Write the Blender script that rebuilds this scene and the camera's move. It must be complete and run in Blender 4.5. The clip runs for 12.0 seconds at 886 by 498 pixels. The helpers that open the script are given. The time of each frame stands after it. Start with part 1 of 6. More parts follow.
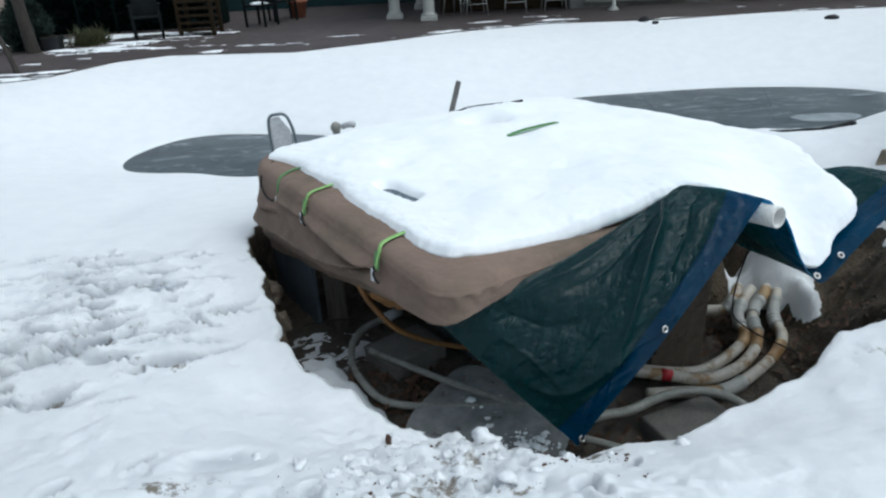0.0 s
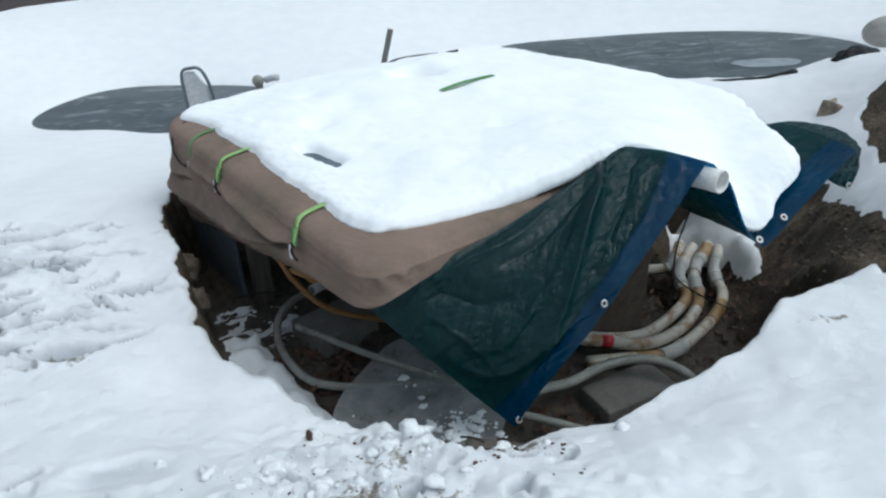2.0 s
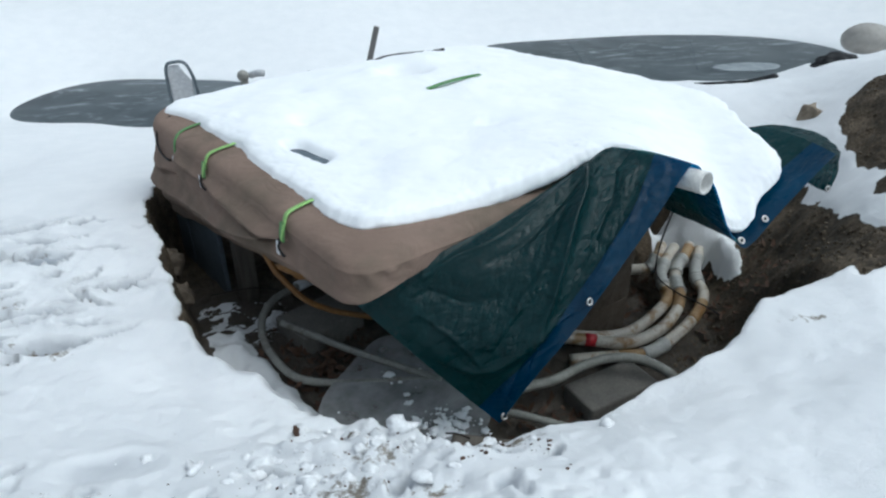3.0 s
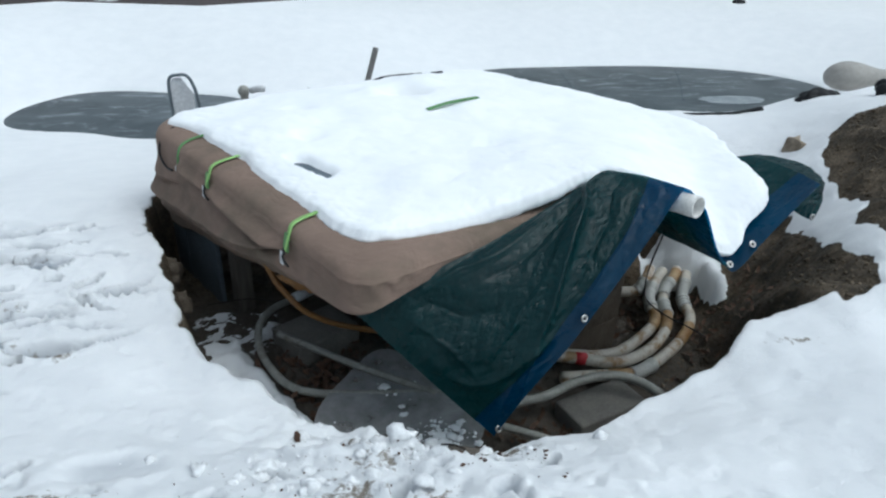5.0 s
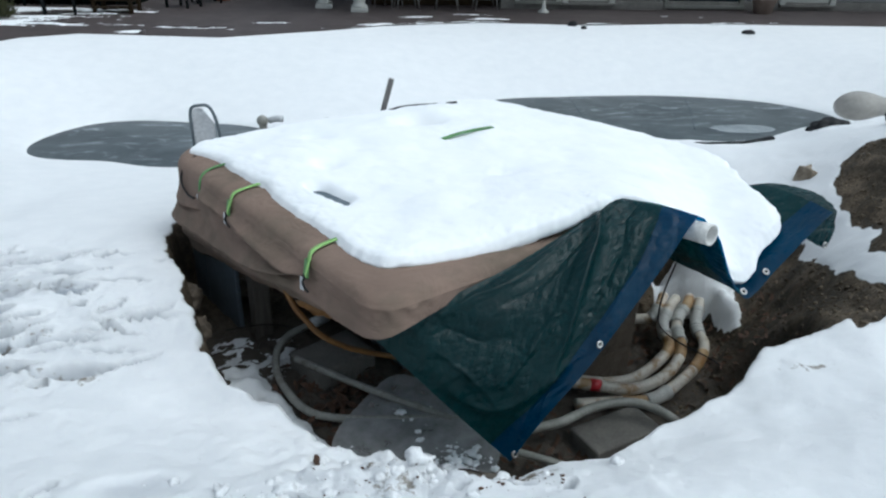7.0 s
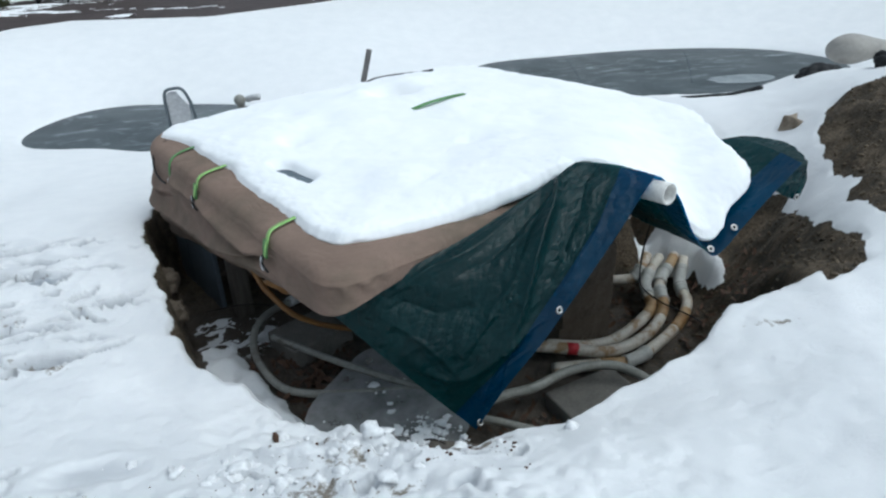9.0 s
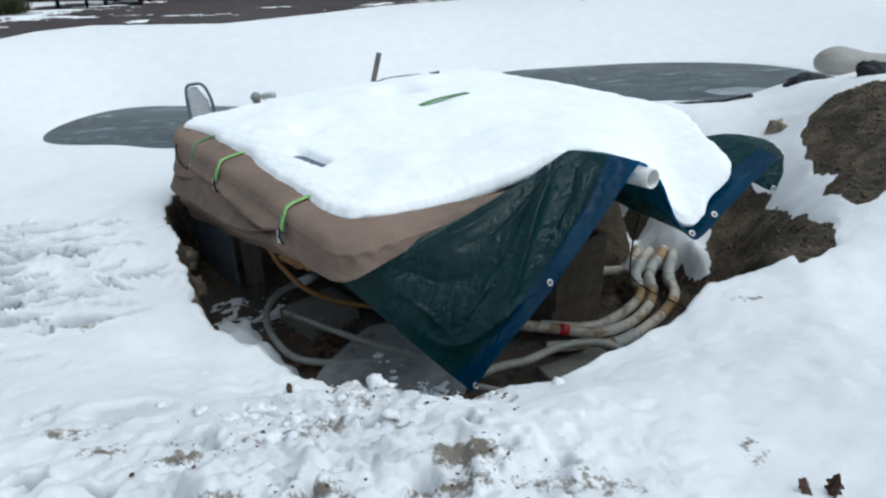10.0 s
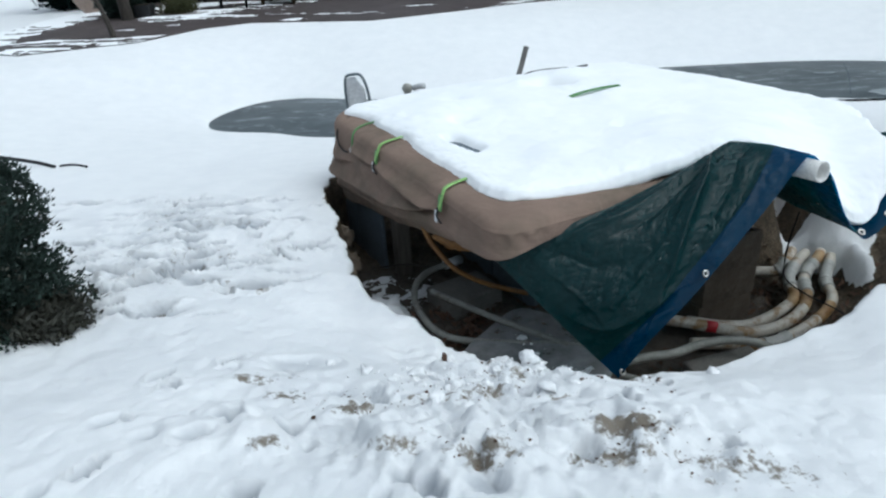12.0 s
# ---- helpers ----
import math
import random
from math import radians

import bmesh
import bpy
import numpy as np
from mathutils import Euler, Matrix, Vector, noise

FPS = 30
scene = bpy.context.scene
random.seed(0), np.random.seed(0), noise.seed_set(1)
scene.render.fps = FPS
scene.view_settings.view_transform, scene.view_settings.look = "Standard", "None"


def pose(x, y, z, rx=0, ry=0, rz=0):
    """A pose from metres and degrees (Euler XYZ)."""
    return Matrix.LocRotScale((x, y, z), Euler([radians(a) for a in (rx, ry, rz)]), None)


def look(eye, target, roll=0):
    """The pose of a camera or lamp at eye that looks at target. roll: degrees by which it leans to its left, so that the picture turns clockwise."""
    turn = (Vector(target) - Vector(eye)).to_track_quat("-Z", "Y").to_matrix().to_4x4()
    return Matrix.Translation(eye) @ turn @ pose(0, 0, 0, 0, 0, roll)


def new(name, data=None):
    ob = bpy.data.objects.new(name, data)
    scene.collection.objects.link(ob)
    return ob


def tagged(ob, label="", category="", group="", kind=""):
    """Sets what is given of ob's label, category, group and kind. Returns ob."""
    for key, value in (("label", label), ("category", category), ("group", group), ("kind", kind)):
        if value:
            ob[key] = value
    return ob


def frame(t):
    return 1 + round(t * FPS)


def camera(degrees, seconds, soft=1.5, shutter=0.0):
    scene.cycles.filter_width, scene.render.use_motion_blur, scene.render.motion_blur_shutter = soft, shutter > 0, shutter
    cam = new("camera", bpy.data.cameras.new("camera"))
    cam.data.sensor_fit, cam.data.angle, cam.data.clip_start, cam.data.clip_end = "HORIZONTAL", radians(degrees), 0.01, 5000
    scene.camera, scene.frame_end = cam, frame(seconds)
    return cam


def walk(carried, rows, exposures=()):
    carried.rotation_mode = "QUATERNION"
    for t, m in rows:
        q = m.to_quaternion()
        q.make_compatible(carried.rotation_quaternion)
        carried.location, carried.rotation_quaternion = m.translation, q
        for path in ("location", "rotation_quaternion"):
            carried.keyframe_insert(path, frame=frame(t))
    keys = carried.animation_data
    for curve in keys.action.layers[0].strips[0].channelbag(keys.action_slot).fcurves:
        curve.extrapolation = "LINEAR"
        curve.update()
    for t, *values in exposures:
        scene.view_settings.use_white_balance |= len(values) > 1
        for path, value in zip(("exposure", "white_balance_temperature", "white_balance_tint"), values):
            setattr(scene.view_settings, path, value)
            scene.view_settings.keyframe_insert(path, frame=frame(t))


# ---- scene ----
cam = camera(64.4, 12.0, 2.3)
PATH = [
    (0, (0.053, -0.137, 1.756), (-0.008, 1.686, 0.936), -3.2),
    (0.5, (0.034, -0.073, 1.745), (-0.07, 1.73, 0.885), -3.9),
    (1, (0.119, 0.051, 1.752), (-0.025, 1.809, 0.809), -6.0),
    (1.5, (0.138, 0.115, 1.748), (0.084, 1.868, 0.787), -5.1),
    (2, (0.149, 0.129, 1.748), (0.226, 1.88, 0.784), -2.6),
    (2.5, (0.139, 0.128, 1.743), (0.254, 1.871, 0.768), -1.7),
    (3, (0.118, 0.116, 1.75), (0.251, 1.861, 0.782), -1.1),
    (5, (0.036, 0.037, 1.759), (0.221, 1.807, 0.848), 1.3),
    (5.5, (0.015, 0.015, 1.764), (0.177, 1.797, 0.87), 1.1),
    (6, (-0.006, -0.006, 1.765), (0.155, 1.79, 0.899), 1.1),
    (6.5, (-0.016, -0.017, 1.769), (0.156, 1.79, 0.929), 1.5),
    (8.5, (0.217, 0.011, 1.806), (0.297, 1.81, 0.935), -2.2),
    (9, (0.276, -0.016, 1.792), (0.37, 1.755, 0.867), -2.8),
    (9.5, (0.259, -0.104, 1.786), (0.334, 1.663, 0.853), -3.9),
    (10, (0.261, -0.34, 1.761), (0.348, 1.451, 0.874), -1.8),
    (10.5, (0.274, -0.443, 1.77), (0.315, 1.402, 1.001), -1.7),
    (11, (0.344, -0.445, 1.767), (0.233, 1.399, 1.0), -1.9),
    (11.5, (0.332, -0.421, 1.748), (0.132, 1.366, 0.872), -3.8),
    (12, (0.102, -0.47, 1.734), (-0.147, 1.313, 0.862), -3.6),
]
walk(cam, [(t, look(eye, target, roll)) for t, eye, target, roll in PATH], [(0.0, 0.10, 5760, 1), (12.0, 0.10, 5760, 1)])

# ---- world and light ----
SUN_EL, SUN_AZ = radians(62), radians(105)
world = bpy.data.worlds.new("overcast")
scene.world = world
world.use_nodes = True
wn = world.node_tree.nodes
sky = wn.new("ShaderNodeTexSky")
sky.sky_type, sky.sun_disc = "NISHITA", False
sky.sun_elevation, sky.sun_rotation = SUN_EL, SUN_AZ
sky.air_density, sky.dust_density, sky.ozone_density = 1.0, 4.0, 1.0
haze = wn.new("ShaderNodeHueSaturation")
haze.inputs["Saturation"].default_value = 0.35
world.node_tree.links.new(sky.outputs[0], haze.inputs["Color"])
world.node_tree.links.new(haze.outputs[0], wn["Background"].inputs["Color"])
wn["Background"].inputs["Strength"].default_value = 0.14
sun_data = bpy.data.lights.new("sun", "SUN")
sun_data.energy, sun_data.angle, sun_data.color = 0.55, radians(70), (1.0, 0.98, 0.95)
sun = new("sun", sun_data)
sun.matrix_world = look((math.sin(SUN_AZ) * 20 * math.cos(SUN_EL), 3 + math.cos(SUN_AZ) * 20 * math.cos(SUN_EL), 20 * math.sin(SUN_EL)), (0, 3, 0))


# ---- materials ----
def nodes_of(name):
    m = bpy.data.materials.new(name)
    m.use_nodes = True
    nt = m.node_tree
    return m, nt, nt.nodes["Principled BSDF"]


def add_noise(nt, scale, detail=6.0, rough=0.6, coord="Object", stretch=(1, 1, 1)):
    tc = nt.nodes.new("ShaderNodeTexCoord")
    mp = nt.nodes.new("ShaderNodeMapping")
    mp.inputs["Scale"].default_value = stretch
    n = nt.nodes.new("ShaderNodeTexNoise")
    n.inputs["Scale"].default_value, n.inputs["Detail"].default_value, n.inputs["Roughness"].default_value = scale, detail, rough
    nt.links.new(tc.outputs[coord], mp.inputs["Vector"])
    nt.links.new(mp.outputs[0], n.inputs["Vector"])
    return n


def ramp(nt, source, stops):
    r = nt.nodes.new("ShaderNodeValToRGB")
    el = r.color_ramp.elements
    el[0].position, el[1].position = stops[0][0], stops[-1][0]
    el[0].color, el[1].color = (*stops[0][1], 1), (*stops[-1][1], 1)
    for p, c in stops[1:-1]:
        el.new(p).color = (*c, 1)
    nt.links.new(source, r.inputs["Fac"])
    return r


def mix(nt, fac, a, b, mode="MIX"):
    m = nt.nodes.new("ShaderNodeMix")
    m.data_type, m.blend_type = "RGBA", mode
    for socket, value in ((m.inputs[0], fac), (m.inputs[6], a), (m.inputs[7], b)):
        if isinstance(value, bpy.types.NodeSocket):
            nt.links.new(value, socket)
        else:
            socket.default_value = value if not isinstance(value, tuple) else (*value, 1)
    return m.outputs[2]


def bump(nt, bsdf, height, strength=0.4, distance=0.01):
    b = nt.nodes.new("ShaderNodeBump")
    b.inputs["Strength"].default_value, b.inputs["Distance"].default_value = strength, distance
    nt.links.new(height, b.inputs["Height"])
    nt.links.new(b.outputs[0], bsdf.inputs["Normal"])
    return b


def surface(name, dark, light, scale=8.0, rough=0.6, grain=60.0, relief=0.3, depth=0.004, metal=0.0, stain=None, stain_scale=1.7, stain_from=0.55, stretch=(1, 1, 1), spec=0.5):
    """A worn surface: two tones in a coarse and a fine noise, stains, grain relief."""
    m, nt, p = nodes_of(name)
    n1 = add_noise(nt, scale, stretch=stretch)
    n2 = add_noise(nt, grain, 4, 0.6, stretch=stretch)
    c = ramp(nt, n1.outputs["Fac"], [(0.3, dark), (0.7, light)]).outputs[0]
    g = ramp(nt, n2.outputs["Fac"], [(0.3, (0.8, 0.8, 0.8)), (0.7, (1.1, 1.1, 1.1))]).outputs[0]
    c = mix(nt, 1.0, c, g, "MULTIPLY")
    if stain:
        n3 = add_noise(nt, stain_scale, 8, 0.65)
        f = ramp(nt, n3.outputs["Fac"], [(stain_from, (0, 0, 0)), (stain_from + 0.12, (1, 1, 1))]).outputs[0]
        c = mix(nt, f, c, stain)
    nt.links.new(c, p.inputs["Base Color"])
    p.inputs["Roughness"].default_value, p.inputs["Metallic"].default_value = rough, metal
    p.inputs["Specular IOR Level"].default_value = spec
    if relief:
        bump(nt, p, n2.outputs["Fac"], relief, depth)
    return m


def snow_colour(nt, dark=(0.88, 0.895, 0.91), light=(0.945, 0.95, 0.955)):
    n = add_noise(nt, 5.0, 8, 0.6)
    return ramp(nt, n.outputs["Fac"], [(0.3, dark), (0.7, light)]).outputs[0]


def snow_material():
    m, nt, p = nodes_of("snow")
    nt.links.new(snow_colour(nt), p.inputs["Base Color"])
    p.inputs["Roughness"].default_value = 0.75
    p.inputs["Specular IOR Level"].default_value = 0.25
    n = add_noise(nt, 45.0, 8, 0.7)
    bump(nt, p, n.outputs["Fac"], 0.15, 0.005)
    return m


def ground_material():
    m, nt, p = nodes_of("snowy_ground")
    at = nt.nodes.new("ShaderNodeAttribute")
    at.attribute_name = "snow"
    mud = nt.nodes.new("ShaderNodeAttribute")
    mud.attribute_name = "mud"
    fine = add_noise(nt, 60.0, 8, 0.7)
    coarse = add_noise(nt, 4.5, 9, 0.70)
    soil = ramp(nt, coarse.outputs["Fac"], [(0.28, (0.026, 0.022, 0.017)), (0.46, (0.068, 0.054, 0.038)), (0.58, (0.115, 0.088, 0.060)), (0.72, (0.18, 0.142, 0.10))]).outputs[0]
    soil = mix(nt, 1.0, soil, ramp(nt, fine.outputs["Fac"], [(0.3, (0.32, 0.32, 0.32)), (0.7, (1.6, 1.6, 1.6))]).outputs[0], "MULTIPLY")
    white = snow_colour(nt, (0.785, 0.795, 0.805), (0.835, 0.84, 0.845))
    spots = add_noise(nt, 24.0, 9, 0.72)
    # pressed snow's grey, with print shade and lens falloff put into the colour
    packed_shade = nt.nodes.new("ShaderNodeAttribute")
    packed_shade.attribute_name = "packed_shade"
    white = mix(nt, packed_shade.outputs["Fac"], white, (0.36, 0.385, 0.42))
    mm = nt.nodes.new("ShaderNodeMath")
    mm.operation = "MULTIPLY_ADD"
    nt.links.new(spots.outputs["Fac"], mm.inputs[0])
    mm.inputs[1].default_value = 3.4
    nt.links.new(mud.outputs["Fac"], mm.inputs[2])
    dirty = ramp(nt, mm.outputs[0], [(0.655, (0, 0, 0)), (0.69, (0.45, 0.45, 0.45)), (0.77, (0.95, 0.95, 0.95))]).outputs[0]
    div = nt.nodes.new("ShaderNodeMath")
    div.operation = "MULTIPLY"
    div.inputs[1].default_value = 0.28
    nt.links.new(mm.outputs[0], div.inputs[0])
    nt.links.new(div.outputs[0], dirty.node.inputs["Fac"])
    brown = mix(nt, spots.outputs["Fac"], (0.040, 0.034, 0.027), (0.27, 0.225, 0.17))
    white = mix(nt, dirty, white, brown)
    wet = nt.nodes.new("ShaderNodeAttribute")
    wet.attribute_name = "wet"
    litter = mix(nt, fine.outputs["Fac"], (0.040, 0.036, 0.032), (0.150, 0.126, 0.102))
    soil = mix(nt, wet.outputs["Fac"], soil, litter)
    edge = nt.nodes.new("ShaderNodeMath")
    edge.operation = "MULTIPLY_ADD"
    edge.inputs[1].default_value = 0.35
    nt.links.new(fine.outputs["Fac"], edge.inputs[0])
    nt.links.new(at.outputs["Fac"], edge.inputs[2])
    f = ramp(nt, edge.outputs[0], [(0.60, (0, 0, 0)), (0.72, (1, 1, 1))]).outputs[0]
    nt.links.new(mix(nt, f, soil, white), p.inputs["Base Color"])
    p.inputs["Roughness"].default_value = 0.8
    p.inputs["Specular IOR Level"].default_value = 0.25
    rugged = nt.nodes.new("ShaderNodeMath")
    rugged.operation = "MULTIPLY_ADD"
    nt.links.new(coarse.outputs["Fac"], rugged.inputs[0])
    rugged.inputs[1].default_value = 1.5
    nt.links.new(fine.outputs["Fac"], rugged.inputs[2])
    depth = nt.nodes.new("ShaderNodeMix")
    nt.links.new(f, depth.inputs[0])
    depth.inputs[2].default_value, depth.inputs[3].default_value = 1.0, 0.55
    b = bump(nt, p, rugged.outputs[0], 0.5, 0.012)
    nt.links.new(depth.outputs[0], b.inputs["Strength"])
    return m


def fabric_material():
    m = surface("brown_canvas", (0.200, 0.143, 0.113), (0.262, 0.189, 0.151), 2.5, 0.9, 500.0, 0.25, 0.001, stain=(0.160, 0.124, 0.095), stain_scale=1.9, stain_from=0.50, spec=0.15)
    nt = m.node_tree
    first = [n for n in nt.nodes if n.bl_idname == "ShaderNodeBump"][0]
    wrinkle = add_noise(nt, 5.0, 7, 0.62, stretch=(1, 1, 1.8))
    wrinkle.inputs["Distortion"].default_value = 0.8
    second = nt.nodes.new("ShaderNodeBump")
    second.inputs["Strength"].default_value, second.inputs["Distance"].default_value = 0.6, 0.03
    nt.links.new(wrinkle.outputs["Fac"], second.inputs["Height"])
    nt.links.new(second.outputs[0], first.inputs["Normal"])
    return m


def tarp_material(name, dark, light, crinkle=1.0):
    """Woven plastic sheet: smooth stretches between sharp little creases, a little light through it."""
    m, nt, p = nodes_of(name)
    n = add_noise(nt, 3.0, 8, 0.6)
    nt.links.new(ramp(nt, n.outputs["Fac"], [(0.3, dark), (0.7, light)]).outputs[0], p.inputs["Base Color"])
    worn = add_noise(nt, 9.0, 6, 0.65)
    nt.links.new(ramp(nt, worn.outputs["Fac"], [(0.3, (0.22, 0.22, 0.22)), (0.7, (0.38, 0.38, 0.38))]).outputs[0], p.inputs["Roughness"])
    p.inputs["Specular IOR Level"].default_value = 0.32
    total = None
    down, along = Vector((-0.58, -0.70, -0.90)), Vector((1.15, 0.50, 0.36))
    for scale, amount, axis, long in ((6.0, 0.50, down, 4.0), (15.0, 0.46, down, 3.0), (12.0, 0.36, along, 3.0), (27.0, 0.30, along, 2.2), (34.0, 0.26, down, 2.2), (60.0, 0.10, along, 1.5), (140.0, 0.02, down, 1.0)):
        v = add_noise(nt, scale, 1.0, 0.4)
        v.inputs["Distortion"].default_value = 0.15
        turn = v.inputs["Vector"].links[0].from_node
        turn.vector_type = "TEXTURE"
        turn.inputs["Rotation"].default_value = axis.to_track_quat("Z", "Y").to_euler()
        turn.inputs["Scale"].default_value = (1, 1, long)
        k = nt.nodes.new("ShaderNodeMath")
        k.operation = "SUBTRACT"
        k.inputs[1].default_value = 0.5
        nt.links.new(v.outputs["Fac"], k.inputs[0])
        ab = nt.nodes.new("ShaderNodeMath")
        ab.operation = "ABSOLUTE"
        nt.links.new(k.outputs[0], ab.inputs[0])
        w = nt.nodes.new("ShaderNodeMath")
        w.operation = "MULTIPLY_ADD"
        nt.links.new(ab.outputs[0], w.inputs[0])
        w.inputs[1].default_value = amount
        if total is not None:
            nt.links.new(total, w.inputs[2])
        else:
            w.inputs[2].default_value = 0.0
        total = w.outputs[0]
    b = bump(nt, p, total, 0.9, 0.07)
    where = add_noise(nt, 2.6, 3, 0.6)
    patch = nt.nodes.new("ShaderNodeMapRange")
    for socket, value in zip(("From Min", "From Max", "To Min", "To Max"), (0.38, 0.60, 0.30 * crinkle, crinkle)):
        patch.inputs[socket].default_value = value
    nt.links.new(where.outputs["Fac"], patch.inputs["Value"])
    nt.links.new(patch.outputs[0], b.inputs["Strength"])
    thin = nt.nodes.new("ShaderNodeBsdfTranslucent")
    thin.inputs["Color"].default_value = (*(7.0 * v for v in light), 1)
    both = nt.nodes.new("ShaderNodeMixShader")
    both.inputs[0].default_value = 0.35
    nt.links.new(p.outputs[0], both.inputs[1])
    nt.links.new(thin.outputs[0], both.inputs[2])
    nt.links.new(both.outputs[0], nt.nodes["Material Output"].inputs["Surface"])
    return m


def ice_material():
    m, nt, p = nodes_of("pool_ice")
    n = add_noise(nt, 0.9, 7, 0.6)
    n.inputs["Distortion"].default_value = 1.5
    n2 = add_noise(nt, 1.6, 10, 0.72, stretch=(1, 2.6, 1))
    n2.inputs["Distortion"].default_value = 1.6
    c = ramp(nt, n.outputs["Fac"], [(0.35, (0.040, 0.052, 0.060)), (0.5, (0.066, 0.081, 0.091)), (0.65, (0.100, 0.118, 0.128))]).outputs[0]
    f = ramp(nt, n2.outputs["Fac"], [(0.53, (0, 0, 0)), (0.58, (0.30, 0.30, 0.30)), (0.66, (0.85, 0.85, 0.85))]).outputs[0]
    nt.links.new(mix(nt, f, c, (0.34, 0.38, 0.40)), p.inputs["Base Color"])
    p.inputs["Roughness"].default_value = 0.35
    p.inputs["Specular IOR Level"].default_value = 0.3
    bump(nt, p, n2.outputs["Fac"], 0.12, 0.01)
    return m


def film_material():
    m, nt, p = nodes_of("clear_plastic")
    n = add_noise(nt, 6.0, 8, 0.65)
    nt.links.new(ramp(nt, n.outputs["Fac"], [(0.3, (0.38, 0.385, 0.39)), (0.7, (0.56, 0.56, 0.565))]).outputs[0], p.inputs["Base Color"])
    nt.links.new(ramp(nt, n.outputs["Fac"], [(0.3, (0.40, 0.40, 0.40)), (0.7, (0.70, 0.70, 0.70))]).outputs[0], p.inputs["Alpha"])
    p.inputs["Roughness"].default_value = 0.25
    return m


SNOW = snow_material()
GROUND_SNOW = surface("packed_snow", (0.77, 0.78, 0.79), (0.83, 0.835, 0.84), 5, 0.8, 60, 0.4, 0.004, spec=0.25)
GROUND = ground_material()
CANVAS = fabric_material()
TARP = tarp_material("green_tarp", (0.0018, 0.0180, 0.0205), (0.0042, 0.0300, 0.0325))
HEM = tarp_material("blue_tarp_hem", (0.0008, 0.019, 0.048), (0.002, 0.034, 0.076), 0.55)
ICE = ice_material()
FILM = film_material()
FROST = surface("frozen_slush", (0.20, 0.23, 0.245), (0.34, 0.37, 0.385), 6, 0.6, 40, 0.2, 0.003)
STAKE = surface("grey_weathered_stake", (0.16, 0.155, 0.15), (0.30, 0.29, 0.28), 5, 0.8, 40, 0.3, 0.003, stretch=(6, 6, 0.7))
PVC = surface("white_pvc", (0.48, 0.44, 0.37), (0.62, 0.58, 0.51), 6, 0.4, 80, 0.1, 0.001, stain=(0.27, 0.17, 0.08), stain_scale=7.0, stain_from=0.50)
PVC_CLEAN = surface("clean_white_pvc", (0.66, 0.65, 0.62), (0.74, 0.73, 0.70), 6, 0.4, 80, 0.1, 0.001)
PVC_STAINED = surface("glue_stained_pvc", (0.22, 0.11, 0.03), (0.42, 0.29, 0.15), 14, 0.45, 80, 0.15, 0.001)
PVC_GREY = surface("dull_grey_pvc", (0.36, 0.36, 0.34), (0.50, 0.50, 0.47), 7, 0.5, 80, 0.1, 0.001, stain=(0.20, 0.16, 0.11), stain_scale=9.0, stain_from=0.60)
KERB = surface("broken_tan_stone", (0.13, 0.095, 0.062), (0.42, 0.36, 0.28), 9, 0.9, 50, 0.5, 0.006)
RED = surface("red_tape", (0.42, 0.02, 0.03), (0.52, 0.03, 0.04), 10, 0.4, 80, 0.1, 0.001)
HOSE = surface("grey_hose", (0.21, 0.21, 0.19), (0.33, 0.325, 0.29), 9, 0.5, 60, 0.2, 0.001, stain=(0.12, 0.10, 0.08), stain_scale=4.0, stain_from=0.58)
YELLOW = surface("orange_hose", (0.15, 0.065, 0.016), (0.25, 0.12, 0.03), 12, 0.55, 60, 0.2, 0.002)
WOOD = surface("weathered_wood", (0.075, 0.066, 0.056), (0.15, 0.13, 0.108), 4, 0.8, 30, 0.4, 0.004, stretch=(6, 6, 0.6))
BLOCK = surface("brown_cinder_block", (0.085, 0.066, 0.048), (0.155, 0.122, 0.090), 7, 0.9, 50, 0.6, 0.006, stain=(0.05, 0.04, 0.03), stain_scale=5.0)
CONCRETE = surface("damp_concrete", (0.13, 0.122, 0.11), (0.22, 0.205, 0.18), 5, 0.85, 70, 0.4, 0.004, stain=(0.07, 0.06, 0.05))
SHELL = surface("dark_tub_shell", (0.085, 0.110, 0.130), (0.130, 0.160, 0.185), 3, 0.7, 40, 0.2, 0.002)
BLACK = surface("black_plastic", (0.012, 0.013, 0.014), (0.025, 0.026, 0.028), 4, 0.6, 40, 0.2, 0.002, spec=0.2)
WROUGHT = surface("dark_chair_weave", (0.006, 0.008, 0.009), (0.012, 0.015, 0.016), 8, 0.8, 60, 0.3, 0.002, spec=0.1)
LIME = surface("lime_webbing", (0.28, 0.52, 0.15), (0.38, 0.62, 0.22), 20, 0.7, 300, 0.4, 0.001)
WEBBING = surface("dull_green_webbing", (0.10, 0.24, 0.085), (0.15, 0.33, 0.12), 20, 0.8, 300, 0.4, 0.001)
METAL = surface("dull_zinc", (0.45, 0.45, 0.44), (0.6, 0.6, 0.58), 20, 0.4, 100, 0.1, 0.001, metal=0.8)
GREY_PAINT = surface("grey_blue_tube", (0.10, 0.125, 0.14), (0.15, 0.18, 0.20), 8, 0.45, 60, 0.1, 0.001)
PALE = surface("pale_plastic", (0.58, 0.59, 0.60), (0.70, 0.71, 0.72), 8, 0.5, 60, 0.1, 0.001)
BEIGE = surface("beige_fibreglass", (0.30, 0.285, 0.26), (0.36, 0.34, 0.31), 1.5, 0.6, 12, 0.05, 0.002)
PAVER = surface("wet_brown_pavers", (0.060, 0.048, 0.046), (0.095, 0.078, 0.075), 3, 0.6, 25, 0.4, 0.01, spec=0.25)
SIDING = surface("grey_green_siding", (0.12, 0.12, 0.105), (0.16, 0.16, 0.14), 2, 0.8, 30, 0.2, 0.003)
